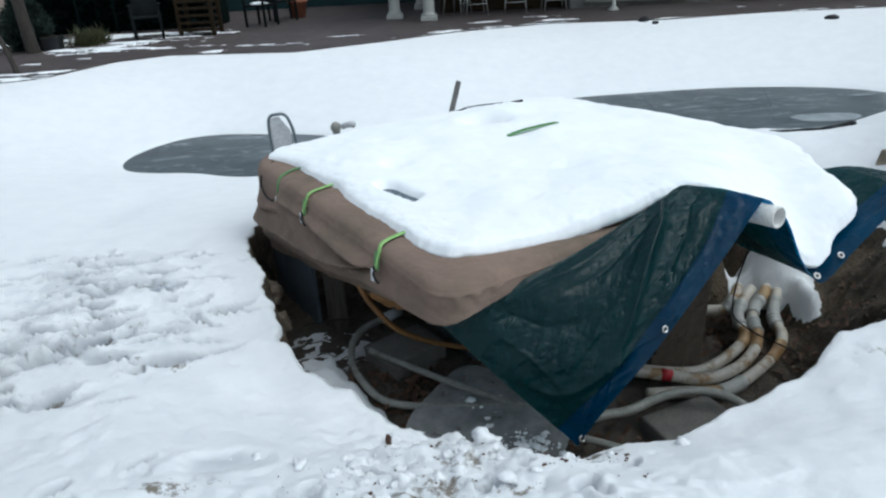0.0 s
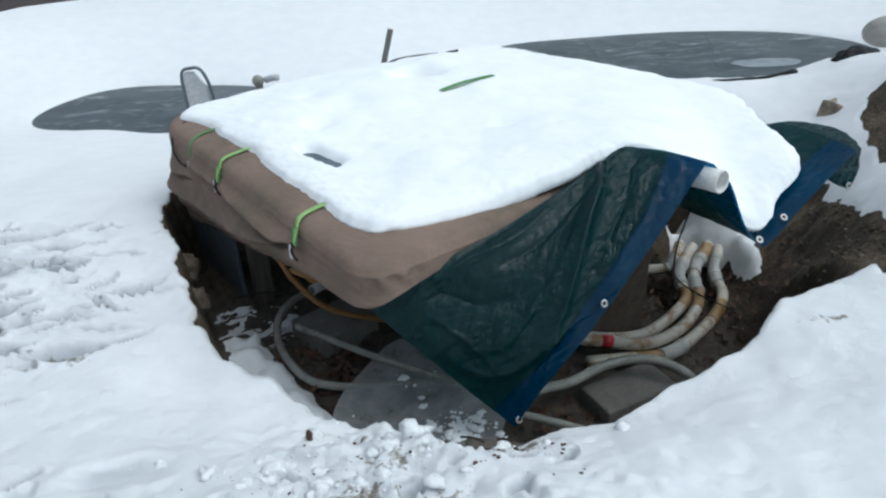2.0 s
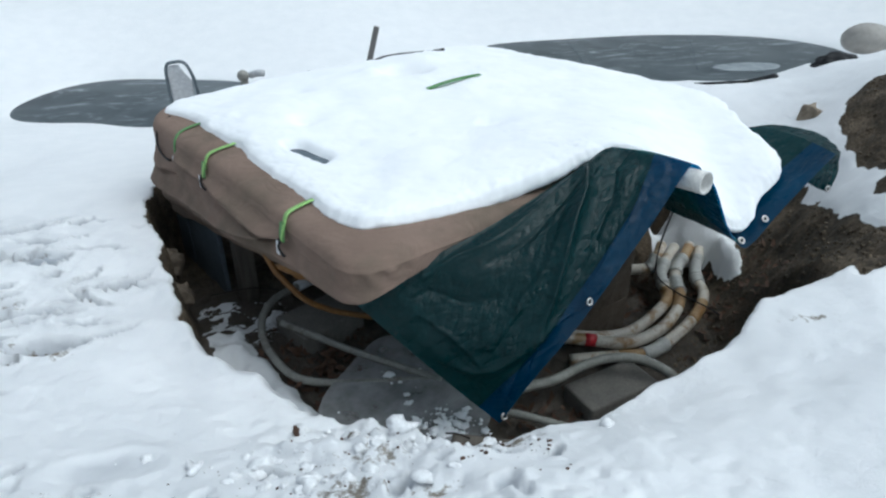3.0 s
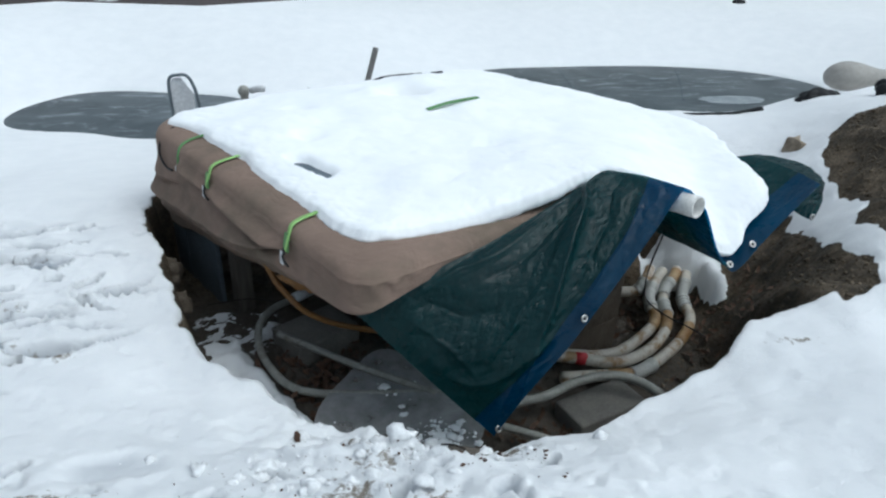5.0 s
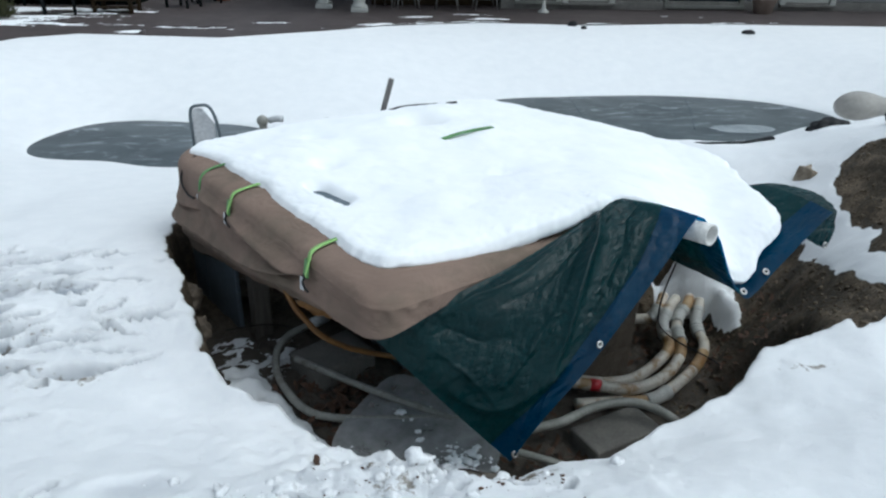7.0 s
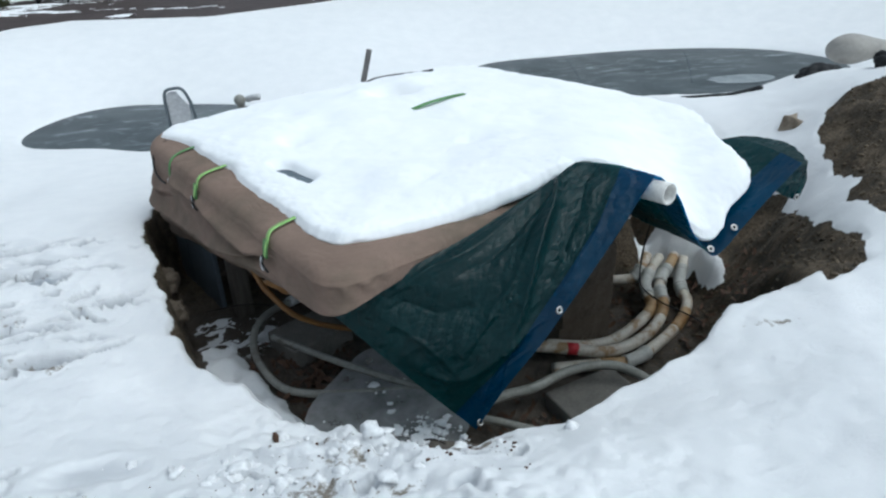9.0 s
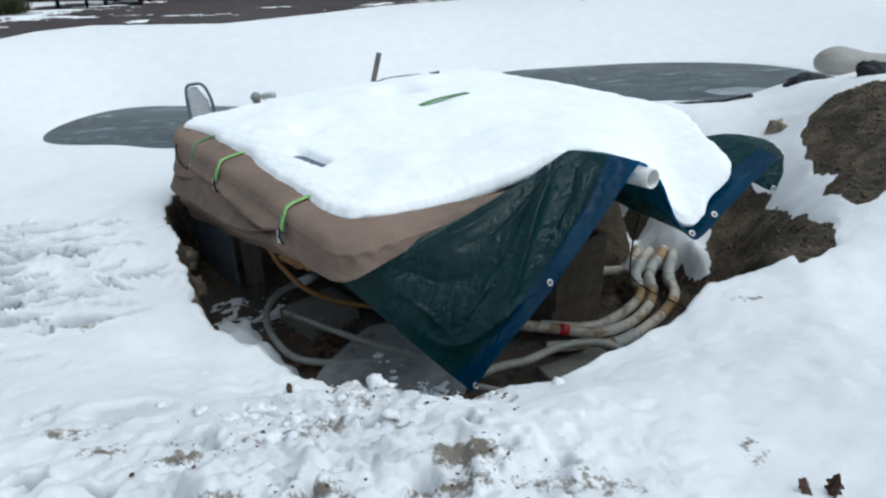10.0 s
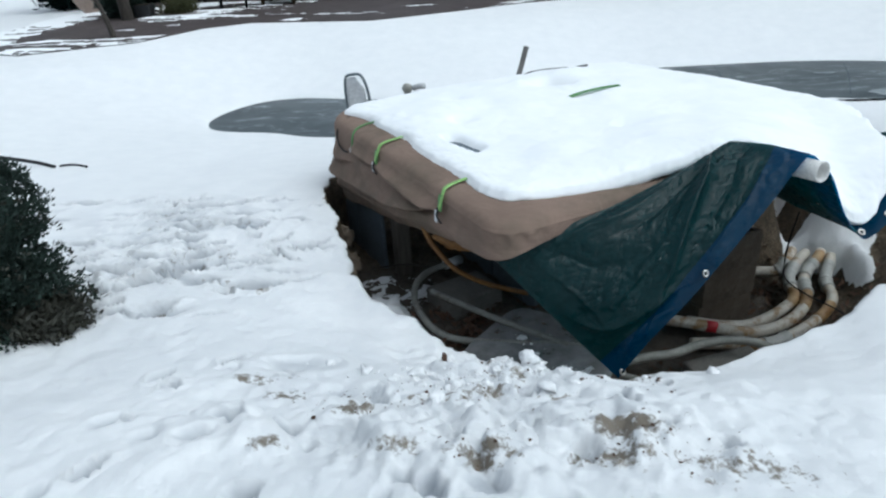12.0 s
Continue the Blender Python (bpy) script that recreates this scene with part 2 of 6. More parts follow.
TRIM = surface("off_white_trim", (0.36, 0.36, 0.335), (0.43, 0.43, 0.40), 3, 0.6, 50, 0.1, 0.002)
STONE = surface("foundation_stone", (0.11, 0.105, 0.095), (0.17, 0.16, 0.145), 4, 0.9, 30, 0.5, 0.01)
FENCE = surface("dark_green_fence", (0.006, 0.030, 0.033), (0.013, 0.048, 0.052), 2, 0.8, 30, 0.2, 0.003)
STACK = surface("brown_chair_wood", (0.016, 0.012, 0.008), (0.034, 0.023, 0.012), 6, 0.8, 50, 0.3, 0.003, spec=0.1)
DARKGLASS = surface("dark_window", (0.012, 0.018, 0.022), (0.02, 0.03, 0.035), 2, 0.15, 10, 0, 0.001)
CLAY = surface("terracotta", (0.22, 0.075, 0.04), (0.30, 0.11, 0.06), 6, 0.8, 50, 0.3, 0.003)
URN = surface("pale_clay", (0.26, 0.20, 0.165), (0.34, 0.27, 0.23), 6, 0.8, 50, 0.3, 0.003)
BARK = surface("bark", (0.022, 0.018, 0.015), (0.05, 0.042, 0.034), 9, 0.9, 40, 0.8, 0.01, stretch=(3, 3, 0.6))
NEEDLE = surface("evergreen", (0.008, 0.020, 0.016), (0.017, 0.036, 0.026), 12, 0.7, 60, 0.2, 0.002)
HEDGE = surface("dark_hedge", (0.002, 0.006, 0.006), (0.006, 0.013, 0.012), 12, 0.9, 60, 0.2, 0.002, spec=0.05)
NEEDLE_DULL = surface("dull_evergreen", (0.022, 0.024, 0.018), (0.045, 0.045, 0.032), 12, 0.7, 60, 0.2, 0.002)
SOIL = surface("damp_soil", (0.040, 0.032, 0.023), (0.19, 0.15, 0.105), 5, 0.9, 60, 0.5, 0.004, spec=0.2)
LEAF = surface("dead_oak_leaf", (0.045, 0.024, 0.015), (0.14, 0.075, 0.045), 20, 0.8, 90, 0.3, 0.001)
GRASSY = surface("yellow_green_grass", (0.025, 0.03, 0.008), (0.06, 0.062, 0.018), 12, 0.7, 60, 0.2, 0.002)


# ---- building helpers ----
def thing(name, at=(0, 0, 0), label="", category="", group="", kind=""):
    ob = new(name)
    ob.location = at
    return tagged(ob, label, category, group, kind)


def base_of(ob):
    v = Vector((0, 0, 0))
    while ob:
        v += ob.location
        ob = ob.parent
    return v


def part(name, bm, material, parent=None, label="", smooth=True):
    """One mesh object from a bmesh in world coordinates, under its thing."""
    if parent is not None:
        bmesh.ops.translate(bm, verts=bm.verts, vec=-base_of(parent))
    me = bpy.data.meshes.new(name)
    bm.to_mesh(me)
    bm.free()
    return finish(name, me, material, parent, label, smooth)


def finish(name, me, material, parent=None, label="", smooth=True):
    me.materials.append(material)
    if smooth:
        me.shade_smooth()
    ob = new(name, me)
    if parent is not None:
        ob.parent = parent
    if label:
        ob["label"] = label
    return ob


def sheet_bm(rows, closed_u=False, closed_v=False):
    """A bmesh from rows of points."""
    bm = bmesh.new()
    vs = [[bm.verts.new(p) for p in r] for r in rows]
    nu, nv = len(vs), len(vs[0])
    for i in range(nu if closed_u else nu - 1):
        for j in range(nv if closed_v else nv - 1):
            a, b, c, d = vs[i][j], vs[(i + 1) % nu][j], vs[(i + 1) % nu][(j + 1) % nv], vs[i][(j + 1) % nv]
            try:
                bm.faces.new((a, b, c, d))
            except ValueError:
                pass
    bmesh.ops.recalc_face_normals(bm, faces=bm.faces)
    return bm


def curve_points(pts, n):
    """n points along a smooth line through pts."""
    p = np.array(pts, float)
    q = np.vstack([2 * p[0] - p[1], p, 2 * p[-1] - p[-2]])
    out = []
    segs = len(p) - 1
    for k in range(n):
        s = k / (n - 1) * segs
        i = min(int(s), segs - 1)
        t = s - i
        a, b, c, d = q[i], q[i + 1], q[i + 2], q[i + 3]
        out.append(0.5 * (2 * b + (c - a) * t + (2 * a - 5 * b + 4 * c - d) * t * t + (3 * b - a - 3 * c + d) * t ** 3))
    return np.array(out)


def tube_bm(pts, radius, n=40, segs=14, smooth_line=True, caps=True, bore=0.0):
    """A round tube along pts; radius a number or a function of 0..1."""
    line = curve_points(pts, n) if smooth_line else np.array(pts, float)
    n = len(line)
    rows = []
    ref = Vector((0, 0, 1))
    tang0 = Vector(line[1] - line[0]).normalized()
    if abs(tang0.z) > 0.9:
        ref = Vector((1, 0, 0))
    side = tang0.cross(ref).normalized()
    for k in range(n):
        tg = Vector(line[min(k + 1, n - 1)] - line[max(k - 1, 0)]).normalized()
        side = (side - tg * side.dot(tg)).normalized()
        up = tg.cross(side)
        r = radius(k / (n - 1)) if callable(radius) else radius
        c = Vector(line[k])
        rows.append([c + r * (math.cos(a) * side + math.sin(a) * up) for a in (2 * math.pi * j / segs for j in range(segs))])
    if bore:
        for end in (n - 1, 0):
            c = Vector(line[end])
            rows_in = [c + (p - c) * bore for p in rows[0 if end == 0 else -1]]
            deep = [p + Vector(line[n // 2] - line[end]) * 0.5 for p in rows_in]
            if end:
                rows += [rows_in, deep]
    bm = sheet_bm(rows, closed_v=True)
    bm.verts.ensure_lookup_table()
    if caps:
        bm.faces.new([bm.verts[j] for j in range(segs)])
        if not bore:
            bm.faces.new([bm.verts[(n - 1) * segs + j] for j in range(segs)])
        bmesh.ops.recalc_face_normals(bm, faces=bm.faces)
    return bm


def box_bm(centre, size, turn=0.0, bevel=0.01, tilt=(0, 0)):
    bm = bmesh.new()
    bmesh.ops.create_cube(bm, size=1.0)
    bmesh.ops.scale(bm, vec=size, verts=bm.verts)
    if bevel:
        bmesh.ops.bevel(bm, geom=bm.edges, offset=bevel, segments=2, affect="EDGES", profile=0.6)
    bmesh.ops.transform(bm, matrix=pose(*centre, tilt[0], tilt[1], turn), verts=bm.verts)
    return bm


def join_bm(*bms):
    out = bms[0]
    for b in bms[1:]:
        me = bpy.data.meshes.new("tmp")
        b.to_mesh(me)
        b.free()
        out.from_mesh(me)
        bpy.data.meshes.remove(me)
    return out


def lathe_bm(profile, centre, segs=24):
    """A turned shape from (radius, z) pairs."""
    rows = [[(centre[0] + r * math.cos(2 * math.pi * j / segs), centre[1] + r * math.sin(2 * math.pi * j / segs), centre[2] + z) for j in range(segs)] for r, z in profile]
    return sheet_bm(rows, closed_v=True)


def lump_bm(centre, size, seed, rough=0.25, sub=3, freq=1.6):
    bm = bmesh.new()
    bmesh.ops.create_icosphere(bm, subdivisions=sub, radius=1.0)
    off = Vector((seed * 7.3, seed * 3.1, seed * 1.7))
    for v in bm.verts:
        k = 1 + rough * (noise.noise(v.co * freq + off) + 0.5 * noise.noise(v.co * freq * 2.3 + off))
        v.co = Vector((v.co.x * size[0], v.co.y * size[1], v.co.z * size[2])) * k + Vector(centre)
    return bm


LATTICE = np.random.RandomState(4).rand(8, 256, 256)


def vnoise(x, y, layer=0):
    xi, yi = np.floor(x).astype(int), np.floor(y).astype(int)
    fx, fy = x - xi, y - yi
    fx, fy = fx * fx * (3 - 2 * fx), fy * fy * (3 - 2 * fy)
    g = LATTICE[layer]
    a, b = g[xi % 256, yi % 256], g[(xi + 1) % 256, yi % 256]
    c, d = g[xi % 256, (yi + 1) % 256], g[(xi + 1) % 256, (yi + 1) % 256]
    return (a * (1 - fx) + b * fx) * (1 - fy) + (c * (1 - fx) + d * fx) * fy - 0.5


def fbm(x, y, freq, octaves=4, layer=0, gain=0.5):
    total, amp = 0.0, 1.0
    for k in range(octaves):
        total = total + amp * vnoise(x * freq + 17.3 * k, y * freq + 9.1 * k, (layer + k) % 8)
        freq, amp = freq * 2.03, amp * gain
    return total


def chunks(x, y, freq, seed=0):
    """Rounded broken lumps: a dome of its own height for each cell of a jittered lattice."""
    r = np.random.RandomState(seed)
    jx, jy, jh = r.rand(64, 64), r.rand(64, 64), r.rand(64, 64)
    u, v = x * freq, y * freq
    iu, iv = np.floor(u).astype(int), np.floor(v).astype(int)
    best = np.zeros(np.shape(x))
    for du in (-1, 0, 1):
        for dv in (-1, 0, 1):
            a, b = (iu + du) % 64, (iv + dv) % 64
            d2 = (u - iu - du - jx[a, b]) ** 2 + (v - iv - dv - jy[a, b]) ** 2
            rad = 0.45 + 0.5 * jh[a, b]
            best = np.maximum(best, np.sqrt(np.clip(1 - d2 / rad ** 2, 0, 1)) * (0.25 + 0.75 * jh[a, b] ** 2))
    return best


def smooth01(t):
    t = np.clip(t, 0, 1)
    return t * t * (3 - 2 * t)


def inside_distance(poly, x, y):
    """Signed distance to a closed outline, positive inside."""
    p = np.array(poly, float)
    q = np.roll(p, -1, axis=0)
    best = np.full(np.shape(x), 1e9)
    inside = np.zeros(np.shape(x), bool)
    for (ax, ay), (bx, by) in zip(p, q):
        ex, ey = bx - ax, by - ay
        t = np.clip(((x - ax) * ex + (y - ay) * ey) / (ex * ex + ey * ey), 0, 1)
        best = np.minimum(best, np.hypot(x - ax - t * ex, y - ay - t * ey))
        cross = ((ay > y) != (by > y)) & (x < ex * (y - ay) / (ey if ey else 1e-9) + ax)
        inside ^= cross
    return np.where(inside, best, -best)


def rounded(poly, n=12):
    """A smooth closed outline through the corners."""
    p = [poly[-1]] + list(poly) + [poly[0], poly[1]]
    out = []
    for i in range(1, len(p) - 2):
        a, b, c, d = (np.array(v, float) for v in p[i - 1:i + 3])
        for k in range(n):
            t = k / n
            out.append(0.5 * (2 * b + (c - a) * t + (2 * a - 5 * b + 4 * c - d) * t * t + (3 * b - a - 3 * c + d) * t ** 3))
    return out


# ---- ground ----
ICE_Z = -0.57
POOL_LEFT = rounded([(-4.0, 8.12), (-3.93, 7.78), (-3.72, 7.55), (-3.40, 7.43), (-2.9, 7.36), (-2.3, 7.16), (-1.5, 7.3), (-1.2, 8.2), (-1.7, 8.8), (-2.53, 9.03), (-3.15, 9.12), (-3.62, 8.95), (-3.9, 8.55)], 6)
POOL_RIGHT = rounded([(1.1, 9.4), (1.6, 10.2), (2.77, 10.42), (4.11, 10.48), (5.3, 10.2), (5.95, 9.7), (6.2, 9.05), (5.95, 8.4), (5.2, 7.9), (3.6, 7.8), (2.2, 7.9), (1.2, 8.4)], 6)
POOL_MIDDLE = [(-1.5, 7.4), (-1.5, 8.6), (1.4, 9.6), (1.6, 8.2)]
PIT = [(-1.38, 4.45), (-1.36, 4.08), (-1.22, 3.72), (-1.09, 3.40), (-0.99, 3.14), (-0.90, 2.92), (-0.78, 2.64), (-0.66, 2.49), (-0.52, 2.385), (-0.38, 2.25), (-0.24, 2.15), (-0.12, 2.13), (0.03, 2.10), (0.13, 2.07), (0.27, 1.99), (0.38, 1.95), (0.48, 1.94), (0.63, 1.99), (0.80, 2.00),
       (1.0, 2.07), (1.16, 2.15), (1.36, 2.25), (1.53, 2.38), (1.67, 2.49), (1.80, 2.58), (2.2, 2.66), (2.6, 2.85), (2.9, 3.2), (2.98, 3.7), (2.95, 4.3), (2.6, 4.9), (1.6, 5.2), (0.3, 5.4), (-1.0, 5.0)]
BANK = [(1.9, 2.6, 0.1), (2.2, 2.6, 0.14), (2.6, 2.5, 0.25), (2.04, 2.71, 0.12), (2.56, 3.06, 0.2), (2.15, 3.4, -0.43), (2.2, 3.6, -0.55), (2.55, 3.58, -0.05), (2.53, 3.91, -0.30), (2.78, 3.61, 0.126), (2.97, 3.85, 0.236),
        (3.06, 4.24, 0.28), (3.15, 3.98, 0.40), (3.34, 4.95, 0.33), (3.54, 4.47, 0.52), (3.6, 3.6, 0.5), (3.4, 3.0, 0.4), (2.9, 4.48, 0.1), (2.74, 4.33, 0.05), (2.4, 4.4, -0.2), (2.5, 5.0, 0.05), (3.1, 5.46, 0.14),
        (2.5, 5.5, 0.14), (3.6, 5.4, 0.3), (4.2, 4.5, 0.5), (4.5, 5.3, 0.2), (2.0, 4.3, -0.4), (2.0, 4.9, -0.3), (4.2, 3.3, 0.45), (3.0, 2.3, 0.35), (2.2, 2.2, 0.25), (1.9, 5.5, 0.08)]
BARE_MOUND = [(3.15, 4.48), (3.34, 4.46), (3.52, 4.34), (3.8, 3.95), (3.6, 3.3), (3.1, 2.95), (2.69, 2.92), (2.57, 2.89), (2.56, 2.99), (2.72, 3.41), (2.91, 3.99), (2.99, 4.24)]
BARE_BANK = [(2.1, 3.9), (2.41, 4.11), (2.65, 4.22), (2.68, 4.0), (2.62, 3.75), (2.49, 3.31), (2.51, 3.04), (2.51, 2.88), (2.4, 2.65), (2.29, 2.58), (2.12, 2.56), (2.13, 2.71), (1.89, 2.62), (1.75, 2.7), (1.6, 3.5), (1.6, 5.0), (2.0, 4.9), (2.35, 4.5), (2.2, 4.0)]
PATIO = [(-9.5, 10.2), (-7.4, 9.3), (-5.9, 10.1), (-5.4, 11.3), (-4.7, 11.75), (-2.5, 11.4), (-0.97, 12.2), (0.0, 12.85), (1.85, 13.4), (3.7, 13.1), (5.8, 13.4), (9.1, 13.2), (14, 13.0), (14, 24), (-9.5, 24)]
MUD_SPOTS = [(0.40, 1.25, 0.14, 0.08, 0.8), (0.34, 1.12, 0.16, 0.06, 0.7), (-0.03, 1.06, 0.12, 0.06, 0.7), (-0.50, 1.38, 0.07, 0.06, 0.9), (-0.93, 1.57, 0.13, 0.06, 0.6), (-0.76, 1.46, 0.10, 0.05, 0.65), (-0.68, 1.09, 0.07, 0.05, 0.6),
             (-0.05, 1.56, 0.12, 0.08, 0.6), (-0.2, 1.5, 0.15, 0.06, 0.6), (1.25, 1.24, 0.06, 0.09, 0.5), (-0.06, 1.98, 0.12, 0.07, 0.75), (0.46, 1.88, 0.14, 0.06, 0.7), (-0.26, 2.0, 0.06, 0.04, 0.45), (-1.25, 2.46, 0.08, 0.05, 0.7),
             (-1.75, 2.85, 0.4, 0.2, 0.25), (-0.3, 1.08, 0.12, 0.05, 0.55), (-2.1, 3.3, 0.6, 0.35, 0.24), (0.7, 1.1, 0.25, 0.12, 0.5), (1.8, 2.35, 0.12, 0.05, 0.5), (-1.6, 2.5, 0.4, 0.2, 0.24), (0.02, 1.78, 0.2, 0.1, 0.45)]
rnd = random.Random(7)
PRINTS = [(rnd.gauss(-2.05, 0.6), rnd.uniform(2.1, 3.8), rnd.uniform(0.04, 0.17), rnd.uniform(0.014, 0.034), rnd.uniform(0.025, 0.075), rnd.gauss(0.3, 0.35)) for _ in range(150)]
PRINTS += [(rnd.uniform(-1.3, 0.7), rnd.uniform(0.5, 1.75), rnd.uniform(0.03, 0.07), rnd.uniform(0.02, 0.045), rnd.uniform(0.015, 0.045), rnd.uniform(0, 3.1)) for _ in range(60)]
PRINTS += [(-1.30, 2.50, 0.13, 0.06, 0.07, 0.2), (-1.72, 2.8, 0.16, 0.05, 0.06, 0.6), (-1.85, 3.25, 0.2, 0.05, 0.08, 0.15), (-1.75, 2.62, 0.12, 0.06, 0.07, 0.5), (-1.95, 3.6, 0.22, 0.04, 0.05, 0.3), (-0.8, 1.78, 0.14, 0.1, 0.02, 0.5)]
PRINTS = [p for p in PRINTS if not (-1.1 < p[0] and p[1] > 2.0)]


def spline_surface(points):
    """A thin-plate spline through points."""
    p = np.array(points)
    n = len(p)

    def kernel(r2):
        return np.where(r2 > 1e-12, r2 * np.log(np.maximum(r2, 1e-12)), 0)
    d2 = (p[:, None, 0] - p[None, :, 0]) ** 2 + (p[:, None, 1] - p[None, :, 1]) ** 2
    a = np.zeros((n + 3, n + 3))
    a[:n, :n], a[:n, n], a[:n, n + 1:], a[n, :n], a[n + 1:, :n] = kernel(d2) + 1e-4 * np.eye(n), 1, p[:, :2], 1, p[:, :2].T
    w = np.linalg.solve(a, np.r_[p[:, 2], 0, 0, 0])
    return lambda x, y: sum(w[i] * kernel((x - p[i, 0]) ** 2 + (y - p[i, 1]) ** 2) for i in range(n)) + w[n] + w[n + 1] * x + w[n + 2] * y


bank_surface = spline_surface(BANK)


def hump(x, y, cx, cy, rx, ry):
    return np.exp(-((x - cx) / rx) ** 2 - ((y - cy) / ry) ** 2)


def ground_height(x, y):
    """Height, snow cover, mud, wet leaf litter and grey (pressed and shade-painted) snow of the ground."""
    x, y = np.asarray(x, float), np.asarray(y, float)
    base = np.interp(y, [-60, 0.3, 0.9, 1.4, 2.0, 2.6, 4.0, 6.0, 60], [0.45, 0.40, 0.33, 0.23, 0.14, 0.09, 0.05, 0.02, 0.06])
    base = base - 0.225 * hump(x, y, 0.0, 2.10, 0.58, 0.42) - 0.155 * hump(x, y, 0.87, 2.10, 0.62, 0.36) - 0.06 * hump(x, y, 0.42, 2.0, 0.15, 0.14) - 0.085 * hump(x, y, -0.75, 2.6, 0.42, 0.8)
    near = smooth01((y + 1.1) / 0.8) * smooth01((9 - y) / 4) * smooth01((6 - np.abs(x)) / 3)
    base = base + near * (0.035 * fbm(x, y, 0.9, 3, 0) + 0.016 * fbm(x, y, 7.0, 5, 2, 0.6))
    sl, sr, sm = inside_distance(POOL_LEFT, x, y), inside_distance(POOL_RIGHT, x, y), inside_distance(POOL_MIDDLE, x, y)
    s = 0.3 * np.log(np.exp(np.clip(sl, -9, 3) / 0.3) + np.exp(np.clip(sr, -9, 3) / 0.3) + np.exp(np.clip(sm, -9, 3) / 0.3))
    d = np.maximum(-s, 0)
    bowl = ICE_Z + 0.025 * (1 - np.exp(-np.maximum(-np.maximum(sl, sr), 0) / 0.04)) + (0.19 + 0.07 * smooth01((y - 8.3) / 0.8)) * d
    k = 0.12
    w = np.clip(0.5 + 0.5 * (bowl - base) / k, 0, 1)
    h = bowl * (1 - w) + base * w - k * w * (1 - w)
    icy = np.maximum(sl, sr)
    h = np.where(icy > 0, ICE_Z - np.clip(icy * 0.8, 0, 0.12), h)
    wob = 0.05 * fbm(x, y, 5.0, 3, 3) + 0.05 * fbm(x, y, 9.0, 3, 6, 0.5) * (x < 0.0)
    p = inside_distance(PIT, x, y) + wob
    slope = np.maximum(hump(x, y, -0.42, 2.45, 0.30, 0.30), 0.15 * hump(x, y, -0.70, 2.85, 0.30, 0.42))
    width = 0.10 + 0.15 * slope + 0.65 * smooth01((x - 1.9) / 0.5)
    floor = np.interp(x, [-1.3, -0.6, 0.2, 1.0, 1.7, 2.4], [-0.52, -0.47, -0.50, -0.62, -0.69, -0.65])
    floor = floor + 0.05 * fbm(x, y, 4.0, 4, 5) + 0.03 * fbm(x, y, 18.0, 3, 1)
    t = np.where(x < 0.1, 0.5 * smooth01(p / width) + 0.5 * np.clip(p / width, 0, 1), smooth01(p / width))
    h = h * (1 - t) + floor * t
    side = smooth01((x - 2.9) / 0.9)
    wb = smooth01((x - 1.9) / 0.3) * smooth01((5.9 - x) / 2.0) * smooth01((y - 2.35 + 0.9 * side) / (0.3 + 1.1 * side)) * smooth01((6.0 - y) / 0.5)
    ragged = 0.09 * fbm(x, y, 4.0, 3, 6, 0.6) + 0.03 * fbm(x, y, 13.0, 3, 4, 0.5) - 0.01
    bare = np.maximum(inside_distance(BARE_MOUND, x, y), inside_distance(BARE_BANK, x, y)) + ragged
    rugged = 0.2 + 0.8 * smooth01(0.5 + bare / 0.12)
    lumpy = rugged * (0.05 * fbm(x, y, 3.0, 4, 2) + 0.05 * fbm(x, y, 9.0, 4, 5) + 0.025 * chunks(x, y, 13.0, 4) * (bare > 0))
    h = h * (1 - wb) + (bank_surface(np.clip(x, 1.6, 4.8), np.clip(y, 2.0, 6.2)) + lumpy) * wb
    snow_pit = smooth01(0.5 - (p - 0.80 * (width - 0.10) * (x < 1.9)) / 0.05)
    snow_bank = smooth01(0.5 - bare / 0.06)
    snow = np.where(x < 1.95, np.minimum(snow_pit, np.where(x > 1.7, snow_bank, 1)), snow_bank)
    ta, tb = (x + 0.043) * -0.541 + (y - 2.283) * 0.841, (x + 0.043) * 0.841 + (y - 2.283) * 0.541
    snow = np.where((ta > 0.2) & (ta < 2.3) & (tb > 0.2) & (tb < 2.6), 0, snow)
    slump = 1.15 * hump(x, y, 2.10, 4.16, 0.24, 0.21) + 0.75 * hump(x, y, 2.20, 3.80, 0.07, 0.17) + 0.3 * hump(x, y, 2.14, 3.48, 0.03, 0.10) + 0.20 * fbm(x, y, 10.0, 4, 2, 0.65)
    snow = np.maximum(snow, smooth01((slump - 0.28) / 0.12))
    h = h + 0.15 * smooth01(1.3 * slump - 0.15) + 0.12 * hump(x, y, 2.12, 4.25, 0.24, 0.18)
    floor_snow = smooth01(fbm(x, 2 * y, 8.0, 5, 4, 0.7) * 4 + 0.25) * hump(x, y, -0.80, 3.42, 0.26, 0.26) ** 0.5
    snow = np.maximum(snow, floor_snow * smooth01((p - 0.11) / 0.03))
    h = h + 0.02 * smooth01((snow - 0.2) / 0.7) * wb
    seg = np.clip(((x + 0.80) * 0.50 - (y - 3.14) * 0.66) / 0.6856, 0, 1)
    apron = smooth01(1.5 - np.hypot(x + 0.85 - 0.50 * seg, y - 3.10 + 0.66 * seg) / 0.14 + 0.5 * fbm(x, y, 9.0, 4, 5))
    h = h + apron * np.maximum(0, -0.365 + 0.06 * fbm(x, y, 9.0, 4, 2) - h)
    snow = np.maximum(snow, smooth01((apron - 0.35) / 0.2) * np.maximum(smooth01((p - 0.10) / 0.04), smooth01((2.9 - y) / 0.25)))
    mud, packed_shade = np.zeros_like(h), np.zeros_like(h)
